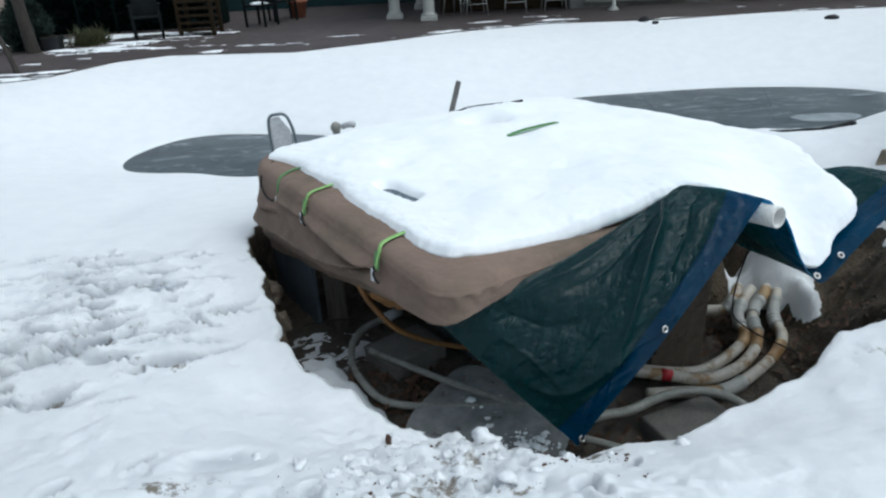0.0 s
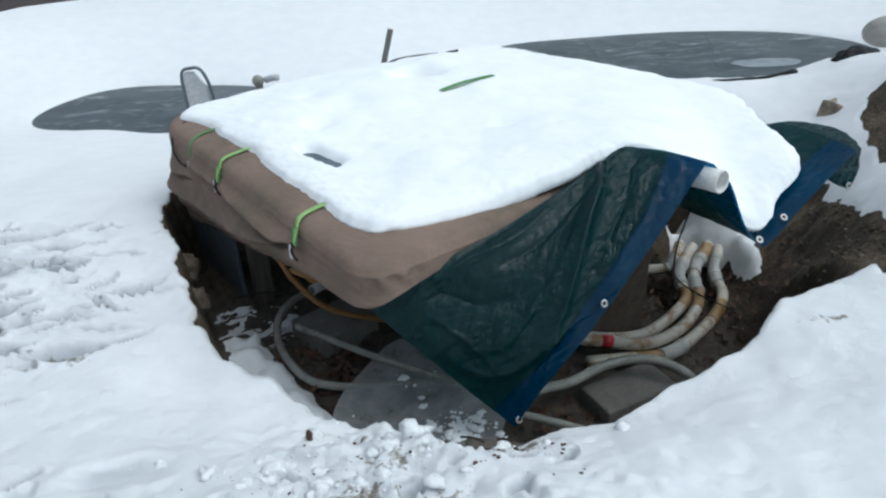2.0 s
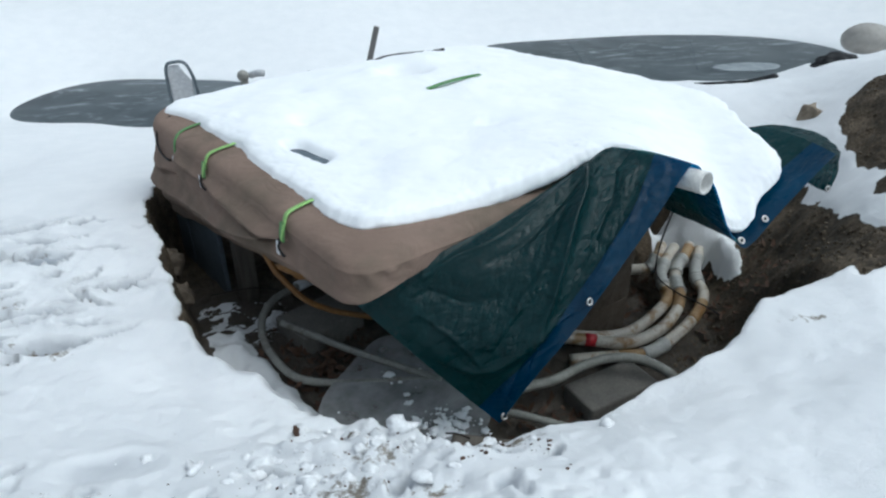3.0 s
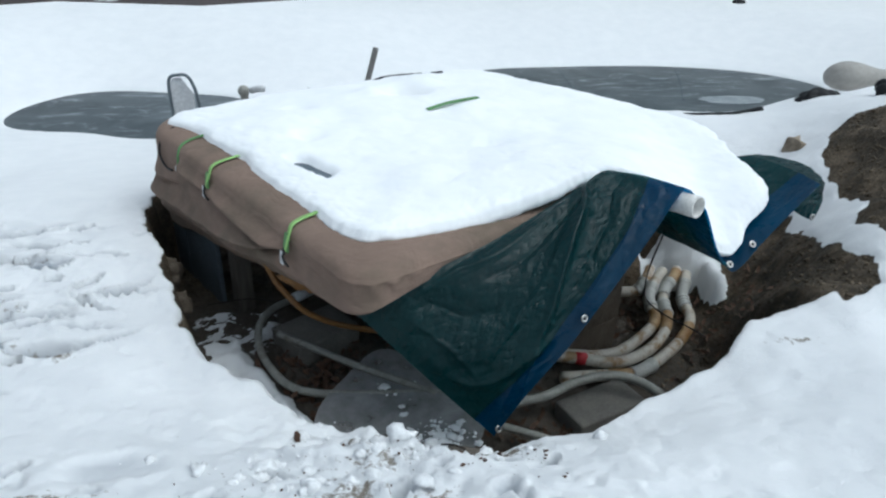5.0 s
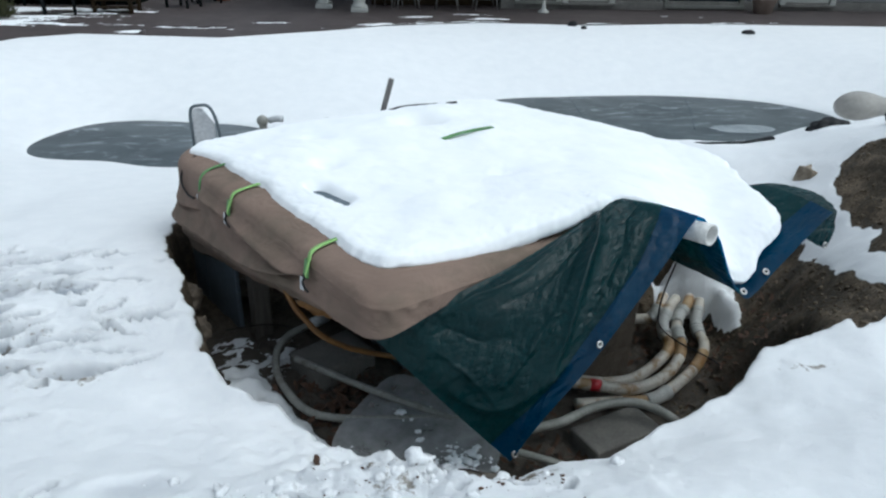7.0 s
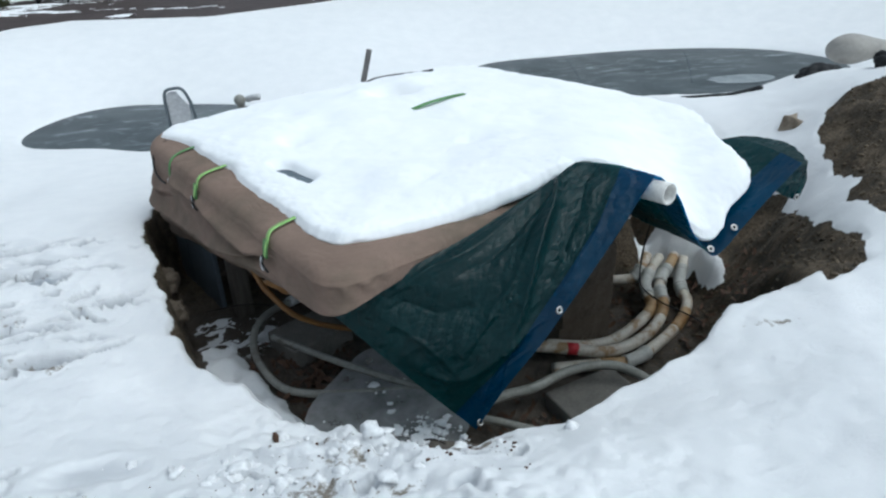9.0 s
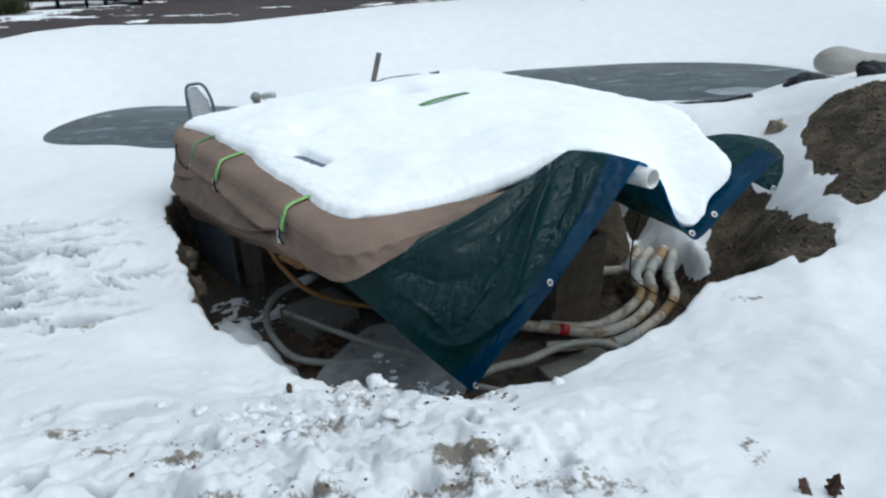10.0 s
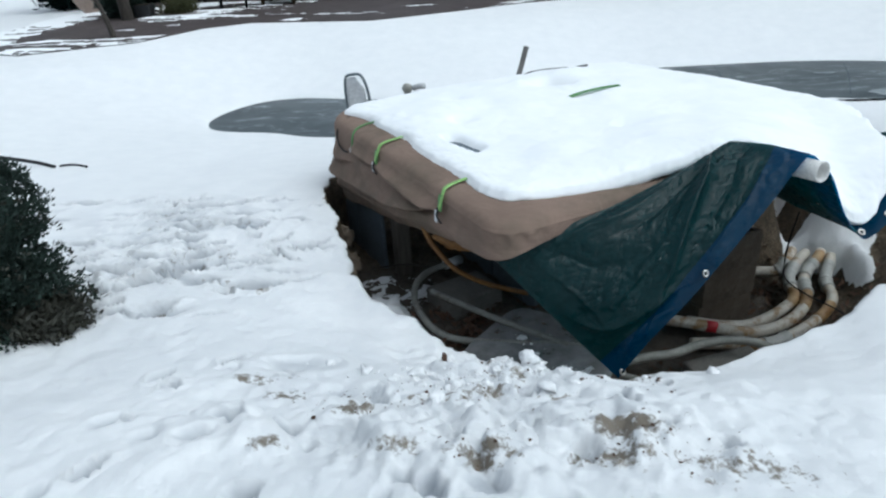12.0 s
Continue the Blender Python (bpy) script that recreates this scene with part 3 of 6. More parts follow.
    for cx, cy, rx, ry, a in MUD_SPOTS:
        mud = np.maximum(mud, a * hump(x, y, cx, cy, rx, ry))
    jx, jy = x + 0.035 * fbm(x, y, 8.0, 3, 1), y + 0.035 * fbm(x, y, 8.0, 3, 5)
    for cx, cy, rx, ry, depth, ang in PRINTS:
        at = np.nonzero((np.abs(jx - cx) < 3 * rx) & (np.abs(jy - cy) < 3 * rx))
        c, sn = math.cos(ang), math.sin(ang)
        ux, uy = (jx[at] - cx) * c + (jy[at] - cy) * sn, -(jx[at] - cx) * sn + (jy[at] - cy) * c
        r2 = (ux / rx) ** 2 + (uy / ry) ** 2
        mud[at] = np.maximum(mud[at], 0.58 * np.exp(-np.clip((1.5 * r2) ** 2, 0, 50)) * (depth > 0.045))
        # each print greyed: pressed snow with the hollow's shade painted in
        packed_shade[at] = np.maximum(packed_shade[at], np.exp(-np.clip(r2 ** 2, 0, 50)) * min(1.0, depth / 0.04))
        h[at] = h[at] - depth * (np.exp(-np.clip(r2 ** 3, 0, 50)) - 0.25 * np.exp(-np.clip((r2 - 1.6) ** 2 * 4, 0, 50))) * (p[at] < 0)
    churn = np.maximum(0.75 * hump(x, y, 0.06, 1.93, 0.42, 0.24), np.maximum(0.85 * hump(x, y, -0.1, 1.25, 0.75, 0.36), 0.16 * hump(x, y, -2.1, 2.9, 0.9, 0.7)))
    gate = smooth01(fbm(x, y, 3.5, 4, 7) * 3 + 0.55)
    wx, wy = x + 0.03 * fbm(x, y, 12.0, 3, 2), y + 0.03 * fbm(x, y, 12.0, 3, 5)
    lumps = 0.085 * chunks(wx, wy, 8.0, 1) * gate + 0.065 * chunks(wx, wy, 17.0, 2) * gate + 0.036 * chunks(wx, wy, 38.0, 3) + 0.02 * fbm(x, y, 9.0, 5, 1, 0.65)
    gaps = smooth01(1 - 3.2 * chunks(wx, wy, 8.0, 1)) * smooth01(1 - 2.2 * chunks(wx, wy, 17.0, 2))
    mud = np.maximum(mud, 0.62 * gaps * gate * smooth01(1.4 * hump(x, y, 0.0, 1.78, 0.45, 0.32)))
    h = h + np.clip(churn, 0, 1) * (1.25 * lumps - 0.02) * smooth01((0.06 - p) / 0.05)
    h = h + (1 - np.clip(churn, 0, 1)) * near * 0.004 * fbm(x, y, 30.0, 3, 2) * (p < 0)
    dp = -inside_distance(PATIO, x, y)
    h = h + (0.124 - h) * np.exp(-np.maximum(dp, 0) / 0.7) * smooth01((y - 6.8) / 2.2)
    edge_line = np.interp(x, [-9, -4.45, -3.84, -3.52, -2.56, -2.0], [5.6, 4.88, 4.68, 4.65, 4.46, 4.4])
    h = h - 0.075 * smooth01((y - edge_line) / 0.07) * smooth01((-2.3 - x) / 0.6) * smooth01((6.5 - y) / 1.5)
    wall = smooth01((ta - 0.46) / 0.30) * smooth01((tb - 1.25) / 0.3) * smooth01((2.75 - tb) / 0.2) * smooth01((2.5 - ta) / 0.2)
    h = np.maximum(h, h + wall * (-0.06 - h + 0.05 * fbm(x, y, 5.0, 4, 3)))
    wet = (1 - wall) * smooth01((p - 0.04) / 0.1) * smooth01((2.15 - x) / 0.4) * smooth01((4.1 - y) / 0.5)
    # blotchy grey shading painted over the trampled stretches
    packed_shade = np.maximum(packed_shade, 0.45 * smooth01(2.2 * fbm(x, y, 6.0, 5, 1, 0.65) + 0.25) * np.maximum(hump(x, y, -2.05, 3.0, 0.75, 0.75), 0.8 * hump(x, y, -0.1, 1.2, 0.9, 0.45)))
    # near snow dimmed in its colour for lens falloff, broken up by noise
    near_dim = smooth01((4.3 - y) / 1.6) * smooth01(1.6 * fbm(x, y, 1.7, 5, 3, 0.6) + 0.45)
    return h, snow, mud, wet, np.maximum(packed_shade, 0.17 * near_dim)


def axis_lines(bands, far0, far1):
    """Grid lines: bands of (start, end, step), then ever wider out to the horizon."""
    mid = []
    for a, b, step in bands:
        mid += list(np.arange(a, b - step * 0.3, step))
    mid.append(bands[-1][1])
    lo, st, v = [], bands[0][2], mid[0]
    while v > far0:
        st *= 1.12
        v -= st
        lo.append(v)
    hi, st, v = [], bands[-1][2], mid[-1]
    while v < far1:
        st *= 1.10
        v += st
        hi.append(v)
    return np.array(lo[::-1] + mid + hi)


def grid_mesh(name, xs, ys, zs):
    X, Y = np.meshgrid(xs, ys)
    co = np.stack([X, Y, zs], -1).reshape(-1, 3)
    nx, ny = len(xs), len(ys)
    i = np.arange((ny - 1) * nx).reshape(ny - 1, nx)[:, :-1].ravel()
    faces = np.stack([i, i + 1, i + nx + 1, i + nx], -1)
    me = bpy.data.meshes.new(name)
    me.from_pydata(co.tolist(), [], faces.tolist())
    return me


gx = axis_lines([(-9.6, -4.6, 0.09), (-4.6, -2.6, 0.05), (-2.6, -1.45, 0.018), (-1.45, 1.1, 0.0125), (1.1, 3.8, 0.022), (3.8, 9.6, 0.07)], -900, 900)
gy = axis_lines([(-1.2, 0.4, 0.045), (0.4, 1.0, 0.02), (1.0, 2.2, 0.0125), (2.2, 3.9, 0.0145), (3.9, 4.8, 0.021), (4.8, 14.0, 0.055)], -900, 900)
GX, GY = np.meshgrid(gx, gy)
gz, gs, gm, gw, gp = ground_height(GX, GY)
ground_me = grid_mesh("ground", gx, gy, gz)
for key, values in (("snow", gs), ("mud", 1.55 * gm), ("wet", gw), ("packed_shade", gp)):
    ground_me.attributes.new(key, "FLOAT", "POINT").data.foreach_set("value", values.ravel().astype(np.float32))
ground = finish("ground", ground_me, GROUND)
tagged(ground, "trampled white snow over dark soil with an open pit", "ground", kind="structure")


def height(x, y):
    return float(ground_height(np.array([x]), np.array([y]))[0][0])


def flat_bm(outline, z, thick=0.05):
    bm = bmesh.new()
    top = [bm.verts.new((x, y, z)) for x, y in outline]
    low = [bm.verts.new((x, y, z - thick)) for x, y in outline]
    bm.faces.new(top)
    bm.faces.new(low[::-1])
    for i in range(len(top)):
        j = (i + 1) % len(top)
        bm.faces.new((top[i], low[i], low[j], top[j]))
    bmesh.ops.recalc_face_normals(bm, faces=bm.faces)
    return bm


def grow(outline, k):
    c = np.mean(np.array(outline, float), 0)
    return [tuple(c + (np.array(p) - c) * k) for p in outline]


for outline in (POOL_LEFT, POOL_RIGHT):
    ob = part("pool_ice", flat_bm(grow(outline, 1.02), ICE_Z, 0.04), ICE, None, smooth=False)
    tagged(ob, "grey frozen pool surface ringed by snow", "ice", kind="structure")

ice_right = bpy.data.objects["pool_ice.001"]
for pts, wid in (([(4.50, 10.2), (4.30, 9.5), (4.12, 9.0), (3.95, 8.5)], 0.006), ([(2.75, 10.3), (2.7, 9.5), (2.6, 8.6), (2.5, 7.9)], 0.005)):
    part("seam", tube_bm([(x, y, ICE_Z - 0.002) for x, y in pts], wid, 12, 6), SHELL, ice_right, "dark seam in the ice")


def ice_patch(cx, cy, rx, ry, seed):
    e = [(cx + rx * math.cos(a) * (1 + 0.15 * noise.noise(Vector((math.cos(a) * 2, math.sin(a) * 2, seed)))), cy + ry * math.sin(a)) for a in (2 * math.pi * j / 36 for j in range(36))]
    part("frost_patch", flat_bm(e, ICE_Z + 0.006, 0.01), FROST, ice_right, "pale patch of frozen slush", smooth=False)


ice_patch(4.60, 8.52, 0.42, 0.20, 1.0)
ice_patch(4.05, 9.65, 0.13, 0.05, 2.0)
ice_patch(5.6, 9.6, 0.14, 0.04, 4.0)

# ---- hot tub under its cover ----
O2 = np.array((-0.043, 2.283))
U2, V2 = np.array((-0.541, 0.841)), np.array((0.841, 0.541))
LEN_U, LEN_V = 2.52, 2.66


def tub(a, b, z):
    p = O2 + a * U2 + b * V2
    return (p[0], p[1], z)


def tub_outline(n, inset=0.0, radius=0.36):
    """Points (a, b) round the tub, from the middle of the far left corner on, over the front corner."""
    a0, a1, b0, b1 = inset, LEN_U - inset, inset, LEN_V - inset
    pts = []
    for k, (sa, sb, r0) in enumerate(((-1, 1, radius), (1, 1, radius * 0.36), (1, -1, radius), (-1, -1, radius))):
        r = max(r0 - inset * 0.4, 0.06)
        ca, cb = (a0 if sa > 0 else a1) + sa * r, (b0 if sb > 0 else b1) + sb * r
        for j in range(13):
            ang = -k * math.pi / 2 - j / 12 * math.pi / 2
            pts.append((ca + r * math.cos(ang), cb + r * math.sin(ang)))
    pts = np.array(pts + [pts[0]])
    seg = np.r_[0, np.cumsum(np.hypot(*np.diff(pts, axis=0).T))]
    s = np.linspace(0, seg[-1], n + 1)[:-1]
    return np.stack([np.interp(s, seg, pts[:, 0]), np.interp(s, seg, pts[:, 1])], -1)


def skirt_low(a, b):
    """Height of the canvas's lower edge."""
    left = np.interp(a, [0.0, 0.16, 0.35, 0.73, 1.35, 2.17, 2.4, 2.6], [0.305, 0.29, 0.245, 0.150, 0.010, -0.10, -0.10, -0.02])
    front = np.interp(b, [0.0, 0.1, 0.2, 0.39, 0.6, 2.6], [0.305, 0.325, 0.345, 0.385, 0.385, 0.36])
    return np.where((a < 0.4) & (b > a), front, np.where(b < 0.4, left, 0.1))


# folds of the skirt: distance along the side, height, depth
CREASES = [([0.48, 0.66, 1.11, 1.63, 2.06, 2.42, 2.62], [0.372, 0.335, 0.215, 0.125, 0.088, 0.05, 0.08], 1.25), ([0.52, 0.71, 1.01, 1.34, 1.74, 2.0], [0.372, 0.345, 0.338, 0.352, 0.335, 0.36], 0.85),
           ([0.75, 0.95, 1.33, 1.85, 2.45], [0.215, 0.17, 0.075, -0.005, -0.04], 0.35), ([0.18, 0.26, 0.34, 0.44], [0.385, 0.366, 0.366, 0.385], 0.75), ([1.72, 1.9, 2.05, 2.35], [0.29, 0.25, 0.215, 0.20], 0.6)]
STRAPS = (0.55, 1.42, 1.86)


def skirt_fold(a, b, z):
    """How far the canvas stands out from the tub's side."""
    k = np.where((b < 0.4) & (b < a), 1.0, 0.25)
    out = k * (0.030 * fbm(a * 1.0 + 3, z * 1.5 + b, 2.2, 3, 1) + 0.010 * fbm(a + 0.7 * z, z * 2 + b, 9.0, 3, 4))
    for line_a, line_z, size in CREASES:
        sd = z - np.interp(a, line_a, line_z)
        ends = smooth01((a - line_a[0]) / 0.30) * smooth01((line_a[-1] - a) / 0.3) * (b < 0.4)
        out = out + 0.060 * size * ends * (np.where(sd > 0, np.exp(-sd / 0.05) * (1 - np.exp(-sd / 0.010)) * 1.6, 0.0) - 0.65 * np.exp(-(sd / 0.012) ** 2) + 0.25 * np.exp(-((sd + 0.06) / 0.03) ** 2))
    for at in STRAPS:
        out = out - 0.022 * np.exp(-((a - at) / 0.045) ** 2) * smooth01((z - 0.33) / 0.06) * (b < 0.4)
    gather = np.exp(-((a - 0.05) / 0.13) ** 2 - ((b - 0.12) / 0.14) ** 2) * smooth01((z - 0.36) / 0.05)
    return out + 0.012 * gather * np.sin(60 * (b - a) + 9 * z)


hot_tub = thing("hot_tub", tub(1.25, 1.15, -0.5), "raised square hot tub strapped under a brown canvas cover", "hot tub")
N_RING = 760
outer = tub_outline(N_RING)
rows = []
profile = [(0.95, 0.49, 0), (0.55, 0.489, 0), (0.28, 0.487, 0), (0.20, 0.485, 0), (0.14, 0.482, 0), (0.09, 0.480, 0), (0.055, 0.476, 0), (0.028, 0.468, 0), (0.010, 0.452, 0), (0.004, 0.436, 0)]
for inset, z, _ in profile:
    ring = tub_outline(N_RING, inset)
    rows.append([Vector(tub(a, b, z)) for a, b in ring])
low_steps = 66
a_, b_ = outer[:, 0], outer[:, 1]
low_edge = skirt_low(a_, b_)
low_edge = np.convolve(np.r_[low_edge[-8:], low_edge, low_edge[:8]], np.ones(17) / 17, "valid") + 0.008 * fbm(a_ * 3, b_ * 3, 2.0, 3, 2)
away = np.stack([a_ - LEN_U / 2, b_ - LEN_V / 2], -1)
away = away / np.hypot(away[:, 0], away[:, 1])[:, None]
for k in range(1, low_steps + 1):
    z = 0.436 + (low_edge - 0.436) * k / low_steps
    f = np.clip((0.35 - z) / np.maximum(0.35 - low_edge, 0.14), 0, 1)
    ramp_in = min(1.0, 6 * k / low_steps)
    left_side = np.where(b_ < 0.34, 1.0, 0.4)
    out = 0.055 * f * smooth01((a_ - 1.7) / 0.5) * (b_ < 0.5) + 0.015 * np.sin(f * 3.1) + skirt_fold(a_, b_, z) * ramp_in - 0.05 * f * f * left_side
    rows.append([Vector(tub(a + w[0] * o, b + w[1] * o, h)) for a, b, w, o, h in zip(a_, b_, away, out, z)])
hem_in = [p + (Vector(tub(LEN_U / 2, LEN_V / 2, p.z)) - p).normalized() * 0.03 + Vector((0, 0, 0.02)) for p in rows[-1]]
rows.append(hem_in)
cover_bm = sheet_bm(rows, closed_v=True)
cover_bm.verts.ensure_lookup_table()
cover_bm.faces.new([cover_bm.verts[i] for i in range(N_RING)])
bmesh.ops.recalc_face_normals(cover_bm, faces=cover_bm.faces)
part("cover", cover_bm, CANVAS, hot_tub, "brown canvas cover with sagging folded skirt")

rows = []
for inset, z in ((0.10, 0.36), (0.16, 0.2), (0.30, 0.05), (0.45, -0.02), (0.6, -0.05)):
    rows.append([Vector(tub(a, b, z)) for a, b in tub_outline(120, inset)])
shell_bm = sheet_bm(rows, closed_v=True)
shell_bm.verts.ensure_lookup_table()
shell_bm.faces.new([shell_bm.verts[4 * 120 + i] for i in range(120)])
part("shell", shell_bm, SHELL, hot_tub, "dark moulded tub underside")

# panel at a = 0.95: dark backing added where only shadow shows
for a, b in ((0.95, 0.66), (1.47, 0.66), (1.97, 0.10), (2.35, 0.10)):
    part("side_panel", box_bm(tub(a, b, -0.20), (0.50 if a < 2.2 else 0.23, 0.03, 0.72), math.degrees(math.atan2(U2[1], U2[0])), 0.008), SHELL, hot_tub, "dark tub side panel in the shade")

# ---- straps ----
def strap(a, tail):
    """A webbing strap over the tub's left edge with a buckle at its end."""
    st = part("strap", strip_bm([tub(a + 0.075, 0.26, 0.500), tub(a + 0.06, 0.17, 0.496), tub(a + 0.045, 0.08, 0.492), tub(a + 0.03, 0.03, 0.482), tub(a + 0.012, 0.004, 0.452), tub(a + 0.004, -0.006, 0.43)], (U2[0], U2[1], 0), 0.026, 0.003),
              LIME, hot_tub, "lime green webbing strap")
    part("end", strip_bm([tub(a + 0.006, -0.004, 0.462), tub(a, -0.014, 0.43), tub(a - 0.002, -0.022, 0.385)], (U2[0], U2[1], 0), 0.040, 0.005), WEBBING, st, "doubled green strap end")
    part("end", strip_bm([tub(a - 0.02, -0.012, 0.468), tub(a - 0.024, -0.026, 0.43), tub(a - 0.022, -0.034, 0.40)], (U2[0], U2[1], 0), 0.016, 0.003), LIME, st, "loose lime strap tail")
    part("buckle", tube_bm([tub(a - 0.010, -0.036, 0.405), tub(a - 0.026, -0.042, 0.395), tub(a - 0.014, -0.044, 0.372), tub(a - 0.034, -0.044, 0.352), tub(a - 0.046, -0.036, 0.335)], 0.0055, 20, 8), BLACK, st, "black wire hook")
    part("tag", box_bm(tub(a + 0.012, -0.036, 0.40 - tail), (0.028, 0.004, 0.06), math.degrees(math.atan2(U2[1], U2[0])), 0.001, (4, 0)), PALE, st, "pale sewn label")


def strip_bm(pts, across, width, thick):
    """A flat band along pts."""
    line = curve_points(pts, 24)
    w = Vector(across).normalized() * width / 2
    rows = []
    for k in range(24):
        tg = Vector(line[min(k + 1, 23)] - line[max(k - 1, 0)]).normalized()
        nrm = tg.cross(w).normalized() * thick / 2
        c = Vector(line[k])
        rows.append([c - w - nrm, c + w - nrm, c + w + nrm, c - w + nrm])
    return sheet_bm(rows, closed_v=True)


for a, tail in ((0.535, 0.045), (1.40, 0.035)):
    strap(a, tail)
part("strap", strip_bm([tub(1.90, 0.20, 0.496), tub(1.885, 0.10, 0.49), tub(1.865, 0.03, 0.472), tub(1.85, -0.002, 0.43), tub(1.845, -0.012, 0.37)], (U2[0], U2[1], 0), 0.022, 0.004), WEBBING, hot_tub, "dull green webbing strap")
part("buckle", box_bm(tub(1.84, -0.022, 0.35), (0.034, 0.012, 0.03), math.degrees(math.atan2(U2[1], U2[0])), 0.004), METAL, hot_tub, "small metal buckle")
part("cord", tube_bm([tub(2.18, 0.10, 0.482), tub(2.16, 0.03, 0.45), tub(2.14, -0.01, 0.40), tub(2.10, -0.025, 0.345), tub(2.0, -0.03, 0.315), tub(1.90, -0.03, 0.325)], 0.006, 40, 8), BLACK, hot_tub, "black tie cord")
part("strap", strip_bm([(0.36, 4.235, 0.560), (0.47, 4.305, 0.575), (0.60, 4.39, 0.578), (0.70, 4.455, 0.574)], (U2[0], U2[1], 0), 0.036, 0.004), WEBBING, hot_tub, "dull green webbing strap lying on the snow")

# ---- tarp over the tub's front side and the pole ----
PEAK, HEM_TOP, TIP, SKIRT_END = (1.085, 2.965, 0.635), (1.325, 2.675, 0.662), (0.497, 2.266, -0.272), (-0.085, 2.452, 0.268)


def coons(c0, c1, d0, d1, n, m):
    """A patch between four edges: c0, c1 run along s, d0, d1 along t."""
    c0, c1 = curve_points(c0, n), curve_points(c1, n)
    d0, d1 = curve_points(d0, m), curve_points(d1, m)
    s, t = np.linspace(0, 1, n)[None, :, None], np.linspace(0, 1, m)[:, None, None]
    lc = (1 - t) * c0[None] + t * c1[None]
    ld = (1 - s) * d0[:, None] + s * d1[:, None]
    b = (1 - s) * (1 - t) * c0[0] + s * (1 - t) * c0[-1] + (1 - s) * t * c1[0] + s * t * c1[-1]
    return lc + ld - b


def creased(g, amount, seed, stretch=(1, 1), folds=()):
    """Pushes a patch along its normals into soft waves, and into sharp folds along lines (points, height, width to either side)."""
    du, dv = np.gradient(g, axis=1), np.gradient(g, axis=0)
    nrm = np.cross(du, dv)
    nrm /= np.linalg.norm(nrm, axis=2, keepdims=True) + 1e-9
    nrm *= np.where(nrm[..., 1:2] > 0, -1, 1)
    m, n = g.shape[:2]
    t, s = np.meshgrid(np.linspace(0, 1, m), np.linspace(0, 1, n), indexing="ij")
    x, y = s * 6 * stretch[0] + seed, t * 6 * stretch[1] + seed * 1.7
    x, y = x + 0.8 * fbm(x, y, 0.7, 2, 3), y + 0.8 * fbm(x, y, 0.7, 2, 4)
    w = fbm(x, y, 0.55, 2, 1) * 0.8 + 0.35 * (0.35 - np.abs(fbm(x, y, 0.7, 2, 2))) + 0.12 * (0.3 - np.abs(fbm(x, y * 1.3, 2.2, 2, 5)))
    out = amount * w
    ls = np.linalg.norm(np.diff(g[m // 2], axis=0), axis=1).sum()
    lt = np.linalg.norm(np.diff(g[:, n // 2], axis=0), axis=1).sum()
    px, py = s * ls + 0.02 * fbm(x, y, 1.6, 2, 6), t * lt + 0.02 * fbm(x, y, 1.6, 2, 7)
    for pts, high, wa, wb in folds:
        line = curve_points([(p[0] * ls, p[1] * lt, 0) for p in pts], 24)
        best, side, along = np.full(px.shape, 9.0), np.zeros(px.shape), np.zeros(px.shape)
        for k in range(23):
            ex, ey = line[k + 1][:2] - line[k][:2]
            rx, ry = px - line[k][0], py - line[k][1]
            q = np.clip((rx * ex + ry * ey) / (ex * ex + ey * ey + 1e-12), 0, 1)
            d = np.hypot(rx - q * ex, ry - q * ey)
            near = d < best
            best, side, along = np.where(near, d, best), np.where(near, ex * ry - ey * rx, side), np.where(near, (k + q) / 23, along)
        wide = np.where(side > 0, wa, wb)
        out = out + high * np.exp(-best / wide) * (0.45 + 0.55 * np.sin(np.pi * np.clip(along, 0.03, 0.97)))
    edge = np.minimum(np.minimum(s, 1 - s), np.minimum(t, 1 - t))
    return g + nrm * (out * smooth01(edge / 0.07))[..., None]


